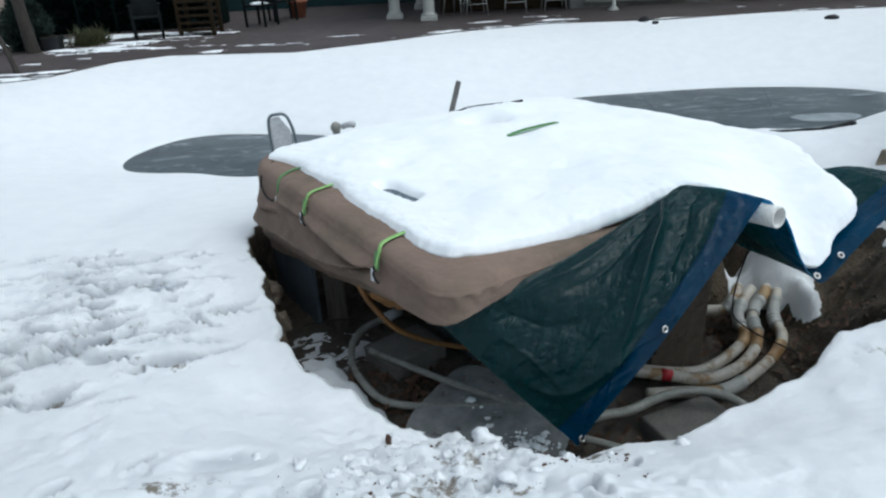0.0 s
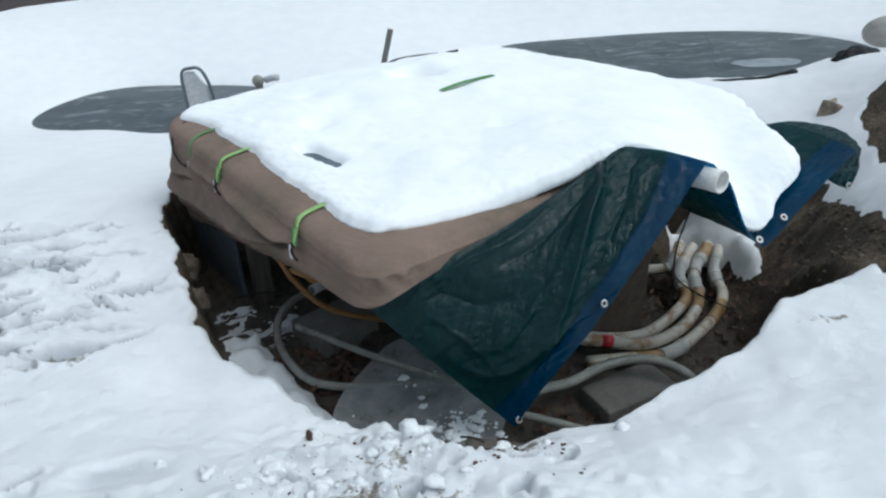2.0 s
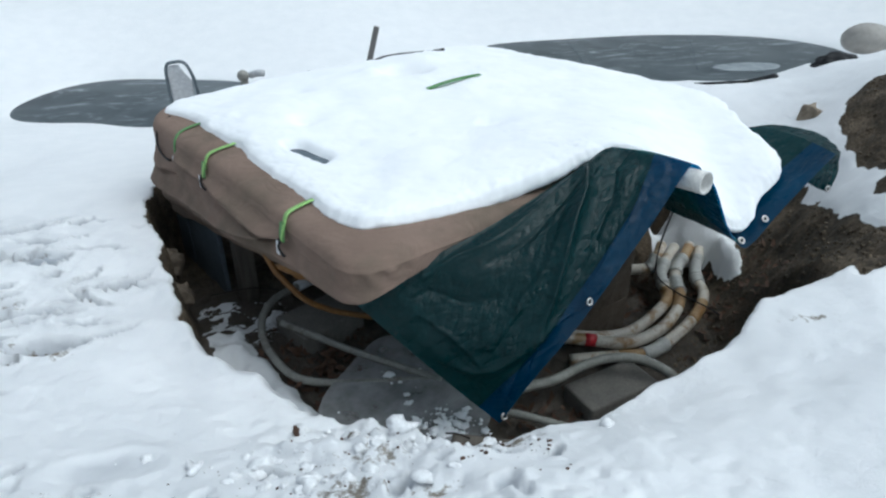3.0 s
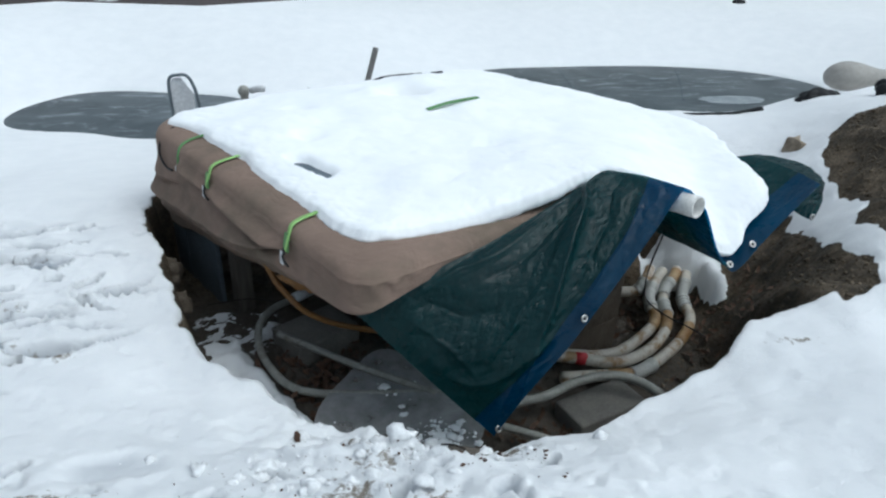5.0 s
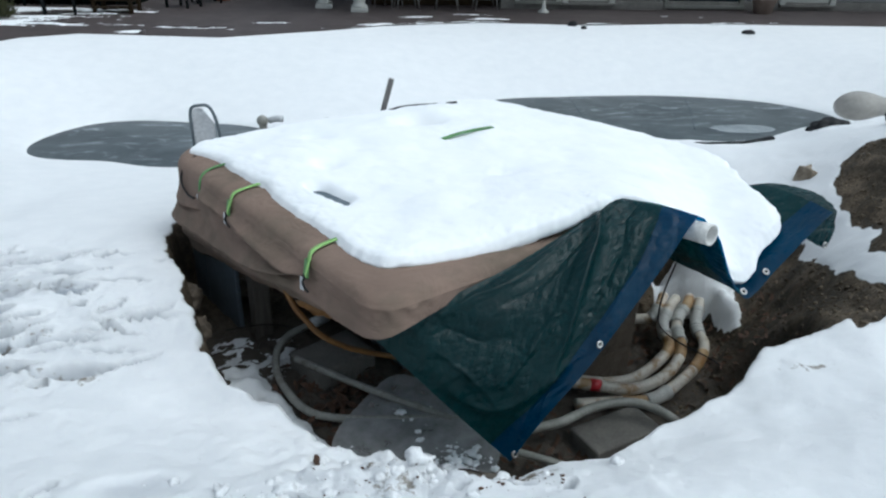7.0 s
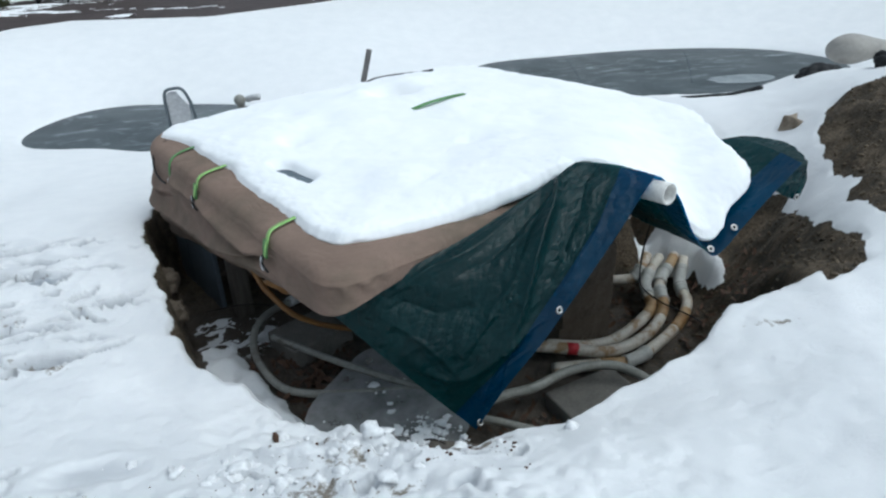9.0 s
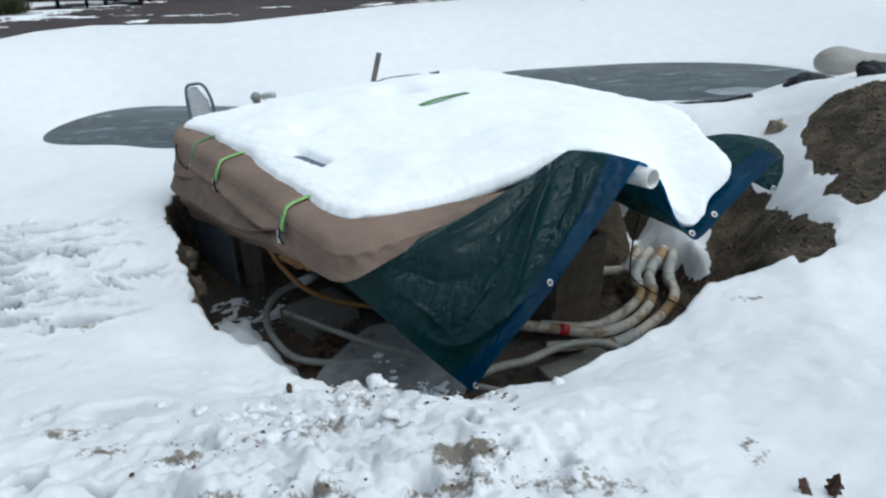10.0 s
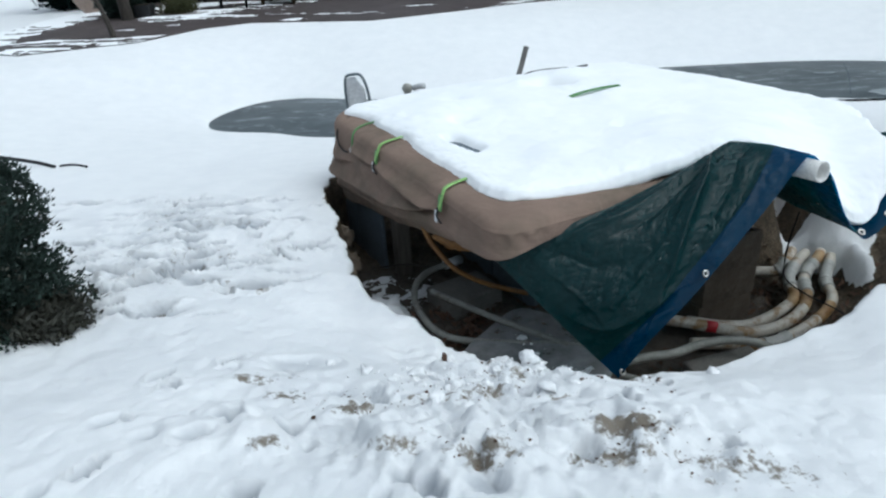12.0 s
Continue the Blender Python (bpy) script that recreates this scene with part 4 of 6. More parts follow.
tarp = thing("tarpaulin", (0.9, 2.7, 0.3), "dark green tarpaulin with blue hem draped over a pole", "tarp")
inner = [SKIRT_END, (0.11, 2.440, 0.355), (0.295, 2.50, 0.415), (0.54, 2.625, 0.475), (0.82, 2.80, 0.555), (0.95, 2.885, 0.592), PEAK]
hem_left = [TIP, (0.63, 2.30, -0.09), (0.80, 2.37, 0.08), (0.96, 2.45, 0.26), (1.15, 2.56, 0.47), (1.26, 2.63, 0.60), HEM_TOP]
FOLDS = [([(0.97, 0.07), (0.78, 0.16), (0.59, 0.43), (0.42, 0.71), (0.27, 0.87)], 0.085, 0.085, 0.022), ([(0.7, 0.21), (0.59, 0.31), (0.47, 0.51), (0.37, 0.6), (0.28, 0.61)], -0.030, 0.04, 0.04),
         ([(0.55, 0.4), (0.43, 0.55), (0.28, 0.64), (0.17, 0.67)], 0.034, 0.03, 0.02), ([(0.76, 0.06), (0.5, 0.14), (0.31, 0.08), (0.12, 0.10)], 0.018, 0.02, 0.02),
         ([(0.05, 0.60), (0.1, 0.75), (0.2, 0.83), (0.32, 0.90)], 0.034, 0.018, 0.06), ([(0.2, 0.18), (0.25, 0.4), (0.33, 0.47)], -0.018, 0.05, 0.03),
         ([(0.11, 0.30), (0.13, 0.53), (0.11, 0.7)], 0.014, 0.02, 0.03), ([(0.90, 0.66), (0.62, 0.80), (0.45, 0.90)], 0.012, 0.012, 0.03), ([(0.19, 0.88), (0.11, 0.92), (0.05, 0.97)], 0.016, 0.012, 0.015),
         ([(0.88, 0.15), (0.72, 0.29), (0.58, 0.28)], 0.022, 0.015, 0.03), ([(0.44, 0.12), (0.36, 0.24), (0.26, 0.3)], 0.012, 0.10, 0.10),
         ([(0.92, 0.3), (0.78, 0.42), (0.62, 0.62), (0.5, 0.76)], -0.016, 0.02, 0.02), ([(0.86, 0.06), (0.66, 0.20), (0.5, 0.30), (0.38, 0.26)], -0.014, 0.012, 0.016)]
left = creased(coons(inner, hem_left, [SKIRT_END, (0.20, 2.34, 0.01), TIP], [PEAK, (1.20, 2.82, 0.655), HEM_TOP], 240, 180), 0.045, 2.3, (0.9, 0.8), FOLDS)


def split_sheet(g, widths, seam):
    """The patch in two strips, the inner sheet and the hem, whose share of the width runs along s."""
    m, n = g.shape[:2]
    share = np.interp(np.linspace(0, 1, n), np.linspace(0, 1, len(widths)), widths)
    out = []
    for lo, hi, k in ((np.zeros(n), 1 - share, 70), (1 - share - 0.02, np.ones(n), 22)):
        rows = []
        for f in np.linspace(0, 1, k):
            t = (lo + (hi - lo) * f) * (m - 1)
            i = np.clip(t.astype(int), 0, m - 2)
            w = (t - i)[:, None]
            rows.append(g[i, np.arange(n)] * (1 - w) + g[i + 1, np.arange(n)] * w)
        out.append(np.array(rows))
    out[1] = out[1] + np.array((0.003, -0.004, 0.002))
    part("sheet", sheet_bm(out[0].tolist()), TARP, tarp, "dark green woven plastic sheet")
    part("hem", sheet_bm(out[1].tolist()), HEM, tarp, seam)


split_sheet(left, [0.12, 0.10, 0.11, 0.14, 0.20, 0.30, 0.42], "blue reinforced hem")
hem_right = [(1.345, 2.665, 0.655), (1.43, 2.66, 0.56), (1.53, 2.68, 0.36), (1.65, 2.745, 0.215), (1.73, 2.79, 0.215), (1.84, 2.86, 0.285), (1.98, 2.93, 0.39), (2.17, 3.02, 0.525)]
back_right = [PEAK, (1.32, 3.25, 0.52), (1.62, 3.52, 0.42), (1.88, 3.60, 0.44), (2.06, 3.50, 0.505)]
right = creased(coons(back_right, hem_right, [PEAK, (1.22, 2.83, 0.655), (1.345, 2.665, 0.655)], [(2.06, 3.50, 0.505), (2.12, 3.25, 0.53), (2.17, 3.02, 0.525)], 120, 80), 0.03, 6.1)
split_sheet(right, [0.3, 0.26, 0.16, 0.16, 0.24, 0.28, 0.30], "blue reinforced hem")
sag = creased(coons([(1.36, 2.665, 0.64), (1.44, 2.67, 0.54), (1.53, 2.69, 0.36), (1.65, 2.755, 0.225)], [(1.33, 3.25, 0.28), (1.45, 3.06, 0.25), (1.57, 2.95, 0.225), (1.68, 2.79, 0.212)],
                    [(1.36, 2.665, 0.64), (1.30, 2.95, 0.50), (1.33, 3.25, 0.28)], [(1.65, 2.755, 0.225), (1.665, 2.77, 0.215), (1.68, 2.79, 0.212)], 40, 30), 0.02, 3.1)
part("sag", sheet_bm(sag.tolist()), TARP, tarp, "sagging underside of the sheet")
flap = creased(coons([(2.08, 3.01, 0.475), (2.17, 3.03, 0.522), (2.245, 3.125, 0.514)], [(2.03, 2.995, 0.415), (2.12, 3.0, 0.362), (2.205, 3.04, 0.322)], [(2.08, 3.01, 0.475), (2.05, 3.0, 0.445), (2.03, 2.995, 0.415)],
                     [(2.245, 3.125, 0.514), (2.262, 3.10, 0.43), (2.238, 3.06, 0.40), (2.205, 3.04, 0.322)], 40, 30), 0.03, 9.4)
part("flap", sheet_bm(flap.tolist()), TARP, tarp, "folded corner of the sheet")
ridge_flap = creased(coons([(2.06, 3.50, 0.505), (2.12, 3.25, 0.53), (2.17, 3.02, 0.525)], [(2.2, 3.52, 0.49), (2.27, 3.36, 0.51), (2.25, 3.2, 0.515)], [(2.06, 3.50, 0.505), (2.13, 3.52, 0.5), (2.2, 3.52, 0.49)],
                           [(2.17, 3.02, 0.525), (2.235, 3.11, 0.525), (2.25, 3.2, 0.515)], 30, 14), 0.02, 4.2)
part("flap", sheet_bm(ridge_flap.tolist()), TARP, tarp, "turned edge of the sheet")


def grommet(at, normal):
    bm = bmesh.new()
    rows = []
    for k in range(20):
        ang = 2 * math.pi * k / 20
        c = Vector((math.cos(ang), math.sin(ang), 0))
        rows.append([c * (0.0125 + 0.005 * math.cos(b)) + Vector((0, 0, 0.004 * math.sin(b))) for b in (2 * math.pi * j / 8 for j in range(8))])
    bm.free()
    bm = sheet_bm(rows, closed_u=True, closed_v=True)
    m = Vector(normal).to_track_quat("Z", "Y").to_matrix().to_4x4()
    bmesh.ops.transform(bm, matrix=Matrix.Translation(at) @ m, verts=bm.verts)
    ring = part("grommet", bm, METAL, tarp, "zinc eyelet ring")
    hole = bmesh.new()
    bmesh.ops.create_circle(hole, cap_ends=True, radius=0.010, segments=14)
    bmesh.ops.transform(hole, matrix=Matrix.Translation(Vector(at) + Vector(normal).normalized() * 0.001) @ m, verts=hole.verts)
    part("eye", hole, BLACK, ring, smooth=False)


FACE = (0.45, -0.80, 0.35)
grommet((0.872, 2.402, 0.205), FACE)
grommet((0.520, 2.268, -0.238), FACE)
grommet((1.806, 2.862, 0.290), (0.1, -0.7, 0.75))
grommet((1.662, 2.77, 0.235), (0.1, -0.7, 0.75))
grommet((2.236, 3.083, 0.437), (0.5, -0.85, 0.1))
grommet((2.173, 3.008, 0.355), (0.3, -0.95, 0.1))

pole = thing("pole", (1.2, 2.9, 0.59), "white plastic pipe propping up the tarpaulin", "pipe")
pole_end = np.array((1.372, 2.612, 0.598))
part("tube", tube_bm([tuple(pole_end + np.array((*(U2 * d), -0.06 * d - 0.1 * d * d))) for d in (1.0, 0.75, 0.5, 0.25, 0.0)], 0.047, 24, 28, bore=0.86), PVC_CLEAN, pole)


# ---- snow on the tub ----
BED = [(1.1, 2.98, 0.6), (1.3, 2.74, 0.61), (1.45, 2.74, 0.5), (1.64, 2.8, 0.25), (1.8, 2.9, 0.33), (1.98, 3.03, 0.44), (2.05, 3.45, 0.49), (1.95, 3.62, 0.46), (1.66, 3.25, 0.37), (1.4, 3.3, 0.47), (0.84, 2.95, 0.55), (0.45, 2.77, 0.5), (0.06, 2.65, 0.495), (-0.3, 3.04, 0.48), (-0.6, 3.54, 0.48), (-0.87, 3.92, 0.475), (-1.15, 4.25, 0.46), (-0.6, 4.75, 0.475), (0.1, 5.1, 0.475), (0.7, 5.4, 0.475), (1.3, 5.0, 0.475), (1.75, 4.3, 0.475), (0.5, 3.8, 0.485), (1.0, 3.9, 0.485), (0.1, 4.4, 0.485)]
bed = spline_surface(BED)
SNOW_EDGE = rounded([(-0.079, 2.649), (-0.215, 2.844), (-0.325, 3.024), (-0.455, 3.234), (-0.625, 3.524), (-0.735, 3.684), (-0.895, 3.914), (-1.065, 4.124), (-1.195, 4.264), (-1.18, 4.45), (-1.0, 4.6), (-0.6, 4.86), (-0.1, 5.12), (0.35, 5.38), (0.72, 5.52), (0.98, 5.4), (1.28, 5.06), (1.62, 4.66), (1.87, 4.3), (2.02, 4.02), (2.02, 3.76), (2.0, 3.46), (2.0, 3.23), (1.945, 3.055), (1.83, 2.965), (1.695, 2.86), (1.60, 2.855), (1.5, 2.93), (1.32, 2.99), (1.12, 3.03), (0.98, 2.99), (0.856, 2.915), (0.656, 2.825), (0.466, 2.74), (0.346, 2.695), (0.171, 2.629), (0.031, 2.604)], 16)


def snow_blanket():
    c = np.array((0.65, 3.85))
    e = np.array(SNOW_EDGE)
    rings, rows = 90, []
    ang = np.arctan2(e[:, 1] - c[1], e[:, 0] - c[0])
    ragged = 1 + 0.014 * fbm(e[:, 0], e[:, 1], 7.0, 3, 2, 0.55) + 0.003 * fbm(e[:, 0], e[:, 1], 40.0, 2, 5)
    for k in range(rings + 1):
        f = (k / rings) ** 0.6
        xy = c + (e - c) * (f * (1 + (ragged - 1) * smooth01((f - 0.955) / 0.045)))[:, None]
        x, y = xy[:, 0], xy[:, 1]
        d = (1 - f) * np.hypot(e[:, 0] - c[0], e[:, 1] - c[1])
        thick = 0.006 + 0.046 * np.sqrt(1 - np.exp(-d / 0.05)) + 0.022 * (1 - np.exp(-d / 0.4))
        lobe = hump(x, y, 1.72, 3.2, 0.35, 0.4)
        thick = thick + 0.055 * lobe * (1 - np.exp(-d / 0.14))
        rough = 0.048 * fbm(x, y, 1.3, 3, 1) + 0.022 * fbm(x, y, 4.0, 3, 4) + 0.004 * fbm(x, y, 16.0, 3, 2) + 0.0015 * fbm(x, y, 40.0, 3, 6)
        hx, hy = x + 0.297 + 0.02 * fbm(x, y, 12.0, 3, 3), y - 3.36 + 0.02 * fbm(x, y, 12.0, 3, 5)
        across, run = hx * 0.772 + hy * 0.637, hx * 0.637 - hy * 0.772
        hole = -0.20 * np.exp(-(np.maximum(across, 0) / 0.052) ** 2 - (np.minimum(across, 0) / 0.022) ** 2 - (run / 0.145) ** 4)
        pits = hole - 0.13 * hump(x, y, 0.25, 4.74, 0.13, 0.09) + 0.05 * hump(x, y, 0.02, 4.66, 0.10, 0.10) + 0.045 * hump(x, y, 0.36, 4.92, 0.16, 0.10)
        pits = pits - 0.035 * hump(x, y, -0.33, 3.78, 0.08, 0.06) - 0.03 * hump(x, y, -0.45, 4.35, 0.10, 0.08) - 0.03 * hump(x, y, 0.66, 3.62, 0.10, 0.07)
        crumb = 0.012 * fbm(x, y, 14.0, 5, 3, 0.7) * np.exp(-d / 0.12)
        z = bed(x, y) + np.maximum(thick + crumb + rough * (1 - np.exp(-d / 0.08)) + pits, np.where(hole < -0.07, -0.03, 0.004))
        rows.append(np.stack([x, y, z], -1).tolist())
    last = np.array(rows[-1])
    drop = 1 + 1.0 * hump(last[:, 0], last[:, 1], 0.62, 2.86, 0.42, 0.25)
    out = e - c
    out = out / np.hypot(out[:, 0], out[:, 1])[:, None]
    for step, low in ((0.006, 0.005), (0.010, 0.012), (0.010, 0.019), (0.004, 0.026), (-0.014, 0.031)):
        grain = 0.005 * fbm(last[:, 0] + 40 * low, last[:, 1], 45.0, 3, 3)
        rows.append(np.c_[last[:, :2] + out * (step + grain)[:, None], last[:, 2] - low * drop].tolist())
    bm = sheet_bm(rows[1:], closed_v=True)
    bm.verts.ensure_lookup_table()
    n = len(e)
    bm.faces.new([bm.verts[i] for i in range(n)])
    bmesh.ops.recalc_face_normals(bm, faces=bm.faces)
    return bm


tagged(part("snow_blanket", snow_blanket(), SNOW), "thick soft snow lying on the covered tub and tarpaulin", "snow", kind="stuff")


# flat grey patch laid over the canvas so the gap reads dark
gap_patch = thing("snow_gap_patch", (-0.27, 3.38, 0.49), "flat grey patch on the canvas in a gap of the snow", "ice")
part("sheet", flat_bm([(-0.27 + 0.20 * 0.637 * math.cos(k) + 0.10 * 0.772 * math.sin(k), 3.38 - 0.20 * 0.772 * math.cos(k) + 0.10 * 0.637 * math.sin(k)) for k in (2 * math.pi * j / 28 for j in range(28))], 0.4945, 0.006), SHELL, gap_patch, smooth=False)


# ---- pit: pipes, hoses, blocks ----
def pipe_run(pts, radius, fittings, stain=(), label="white plastic pool pipe stained with brown glue"):
    run = thing("pipe", pts[0], label, "pipe", "pool pipes in the pit")
    part("tube", tube_bm(pts, radius, 70, 18), PVC, run)
    line = curve_points(pts, 101)
    for f0, f1 in fittings:
        part("fitting", tube_bm([tuple(line[int(100 * (f0 + (f1 - f0) * j / 5))]) for j in range(6)], lambda s: radius * (1.30 if s < 0.16 or s > 0.84 else 1.16), 30, 18), PVC_GREY, run, "grey-white push fitting with raised collars")
    for f0, f1 in stain:
        part("sleeve", tube_bm([tuple(line[int(100 * (f0 + (f1 - f0) * j / 5))]) for j in range(6)], radius * 1.03, 16, 18), PVC_STAINED, run, "pipe length smeared with brown glue")
    return run


run_a = pipe_run([(0.86, 3.12, -0.475), (0.98, 3.11, -0.49), (1.12, 3.1, -0.51), (1.33, 3.09, -0.54), (1.55, 3.22, -0.57), (1.72, 3.4, -0.58), (1.81, 3.57, -0.575), (1.84, 3.73, -0.555), (1.89, 3.83, -0.525), (1.97, 3.91, -0.485), (2.02, 3.99, -0.475)], 0.033,
                 [(0.62, 0.69), (0.74, 0.86)], [(0.52, 0.62), (0.87, 0.97)])
part("tape", tube_bm([(1.095, 3.102, -0.507), (1.155, 3.098, -0.515)], 0.0345, 4, 18, smooth_line=False), RED, run_a, "red marking tape")
pipe_run([(1.0, 3.14, -0.50), (1.19, 3.16, -0.54), (1.37, 3.22, -0.57), (1.55, 3.36, -0.585), (1.72, 3.54, -0.58), (1.745, 3.69, -0.56), (1.76, 3.77, -0.535), (1.83, 3.87, -0.49), (1.92, 3.98, -0.475)], 0.033,
         [(0.60, 0.84)], [(0.46, 0.58)])
pipe_run([(1.0, 3.0, -0.56), (1.25, 3.04, -0.585), (1.45, 3.07, -0.6), (1.67, 3.23, -0.61), (1.87, 3.43, -0.61), (1.98, 3.61, -0.605), (1.985, 3.73, -0.585), (2.005, 3.82, -0.555), (2.05, 3.90, -0.51), (2.08, 3.97, -0.495)], 0.033,
         [(0.20, 0.28), (0.64, 0.70), (0.71, 0.88)], [(0.12, 0.2), (0.40, 0.50)])
pipe_run([(1.3, 3.89, -0.56), (1.49, 3.88, -0.56), (1.70, 3.86, -0.55), (1.755, 3.88, -0.505), (1.80, 3.93, -0.475), (1.84, 4.0, -0.465)], 0.033, [(0.42, 0.66)], [])
cable = thing("cable", (1.7, 3.8, -0.4), "thin black cable hanging over the pipes", "cable")
part("wire", tube_bm([(1.63, 3.45, 0.05), (1.66, 3.6, -0.2), (1.70, 3.72, -0.42), (1.70, 3.66, -0.50), (1.78, 3.53, -0.535), (1.90, 3.43, -0.565), (1.97, 3.36, -0.59)], 0.005, 60, 8), BLACK, cable)

hose = thing("hose", (-0.6, 3.2, -0.4), "grey corrugated hose looped in the pit", "hose")
part("tube", tube_bm([(-0.38, 3.68, -0.375), (-0.46, 3.57, -0.36), (-0.565, 3.46, -0.36), (-0.61, 3.30, -0.365), (-0.585, 3.12, -0.38), (-0.50, 2.94, -0.39), (-0.40, 2.82, -0.40), (-0.28, 2.775, -0.41), (-0.09, 2.745, -0.405), (0.264, 2.722, -0.40), (0.55, 2.66, -0.40)],
                     lambda s: 0.020 + 0.0015 * math.sin(s * 420), 220, 12), HOSE, hose)
part("coupling", tube_bm([(-0.455, 3.575, -0.36), (-0.37, 3.69, -0.377)], 0.031, 4, 14, smooth_line=False), PALE, hose, "pale hose coupling")
conduit = thing("conduit", (-0.2, 3.0, -0.36), "straight grey plastic conduit across the pit", "pipe")
part("tube", tube_bm([(-0.495, 3.19, -0.34), (-0.31, 3.065, -0.35), (-0.115, 2.935, -0.36), (0.09, 2.82, -0.375), (0.30, 2.705, -0.39)], 0.018, 30, 14), HOSE, conduit)
branch_hose = thing("hose", (1.1, 2.78, -0.42), "grey hose curving out from under the tarpaulin", "hose")
part("tube", tube_bm([(0.5, 2.58, -0.43), (0.69, 2.65, -0.42), (0.83, 2.68, -0.415), (1.0, 2.77, -0.41), (1.16, 2.81, -0.41), (1.3, 2.79, -0.42), (1.41, 2.71, -0.45), (1.48, 2.64, -0.5)], 0.024, 60, 14), HOSE, branch_hose)
drain = thing("pipe", (0.7, 2.48, -0.45), "short grey pipe end beside the pit wall", "pipe")
part("tube", tube_bm([(0.45, 2.58, -0.46), (0.64, 2.51, -0.46), (0.86, 2.42, -0.48)], 0.018, 16, 14), HOSE, drain)
yellow = thing("hose", (-0.2, 2.95, -0.1), "rusty orange hose hanging below the tub", "hose")
part("tube", tube_bm([(-0.50, 3.06, 0.16), (-0.46, 3.02, 0.09), (-0.43, 3.0, 0.05), (-0.33, 2.97, -0.06), (-0.22, 3.0, -0.15), (-0.10, 3.06, -0.23), (0.08, 3.12, -0.31)], 0.0145, 50, 12), YELLOW, yellow)
foam = thing("insulation", (-0.25, 2.95, 0.05), "orange foam insulation under the tub edge", "insulation")
part("foam", lump_bm((-0.22, 2.98, 0.12), (0.20, 0.09, 0.07), 3, 0.35, 4, 2.2), YELLOW, foam)


def block(name, at, size, turn, label, category, material, cores=0):
    ob = thing(name, at, label, category)
    part("body", box_bm((at[0], at[1], at[2] + size[2] / 2), size, turn, 0.012), material, ob)
    return ob


block("concrete_slab", (-0.31, 3.30, -0.53), (0.38, 0.28, 0.16), 38, "damp grey concrete block under the hoses", "block", CONCRETE)
block("concrete_slab", (1.14, 2.75, -0.66), (0.42, 0.22, 0.14), 24, "damp grey concrete block beside the pit wall", "block", CONCRETE)
post = thing("support_post", (-0.76, 3.75, -0.5), "weathered wooden post holding up the tub", "post")
part("timber", box_bm((-0.76, 3.72, -0.2), (0.10, 0.10, 0.72), 30, 0.008), WOOD, post)
beam = thing("support_post", (0.42, 2.3, -0.56), "short weathered board in the pit", "post")
part("timber", box_bm((0.50, 2.17, -0.33), (0.42, 0.05, 0.09), -8, 0.006, (10, 8)), WOOD, beam)


def cinder_block(at, turn):
    ob = thing("cinder_block", at, "rough damp cinder block with open cores", "block")
    outer_, h = (0.40, 0.20), 0.20
    bms = [box_bm((0, s * 0.085, h / 2), (0.40, 0.03, h), 0, 0.004) for s in (-1, 1)] + [box_bm((x, 0, h / 2), (0.034, 0.14, h - 0.004), 0, 0.003) for x in (-0.18, 0, 0.18)]
    bm = join_bm(*bms)
    bmesh.ops.transform(bm, matrix=pose(*at, 0, 0, turn), verts=bm.verts)
    part("body", bm, BLOCK, ob)


for k in range(3):
    cinder_block((1.20 + 0.01 * k, 3.40, -0.66 + 0.203 * k), 30 + 2 * k)
sheet_pts = [(-0.26, 2.50), (-0.24, 2.68), (-0.12, 2.90), (0.02, 3.08), (0.14, 3.06), (0.34, 2.94), (0.50, 2.76), (0.48, 2.40), (0.30, 2.20), (0.02, 2.18), (-0.14, 2.28)]


def plastic_sheet():
    c = np.mean(np.array(sheet_pts), 0)
    rows = []
    e = np.array(rounded(sheet_pts, 6))
    for k in range(1, 31):
        p = c + (e - c) * (k / 30)
        z = -0.385 + 0.02 * fbm(p[:, 0], p[:, 1], 2.5, 3, 2) + 0.012 * fbm(p[:, 0], p[:, 1], 7.0, 3, 4) + 0.06 * hump(p[:, 0], p[:, 1], 0.1, 2.2, 0.5, 0.12)
        rows.append(np.stack([p[:, 0], p[:, 1], z], -1).tolist())
    bm = sheet_bm(rows, closed_v=True)
    bm.verts.ensure_lookup_table()
    bm.faces.new([bm.verts[i] for i in range(len(e))])
    return bm


film_sheet = thing("plastic_sheet", (0.1, 2.6, -0.4), "cloudy clear plastic sheet lying over hoses", "plastic sheet")
part("film", plastic_sheet(), FILM, film_sheet)

# ---- behind the tub ----
chair = thing("folding_seat", (-1.25, 4.95, -0.05), "pale panel in a bent grey tube frame behind the tub", "chair back")
part("frame", tube_bm([(-1.36, 4.95, -0.1), (-1.35, 4.95, 0.30), (-1.352, 4.95, 0.50), (-1.335, 4.95, 0.585), (-1.28, 4.95, 0.603), (-1.225, 4.95, 0.598), (-1.19, 4.95, 0.54), (-1.165, 4.95, 0.40), (-1.12, 4.95, -0.1)], 0.011, 80, 10), GREY_PAINT, chair)
panel_rows = []
for k in range(15):
    z = -0.1 + 0.68 * k / 14
    half = 0.075 * (1 if z < 0.45 else max(0.25, 1 - ((z - 0.45) / 0.17) ** 2))
    cx = -1.265 + 0.01 * (0.5 - k / 14) - 0.02 * (z > 0.5)
    panel_rows.append([(cx + half * s, 4.955 + 0.012 * (1 - s * s), z) for s in np.linspace(-1, 1, 9)])
pb = sheet_bm(panel_rows)
bmesh.ops.solidify(pb, geom=pb.faces, thickness=0.008)
part("panel", pb, PALE, chair)
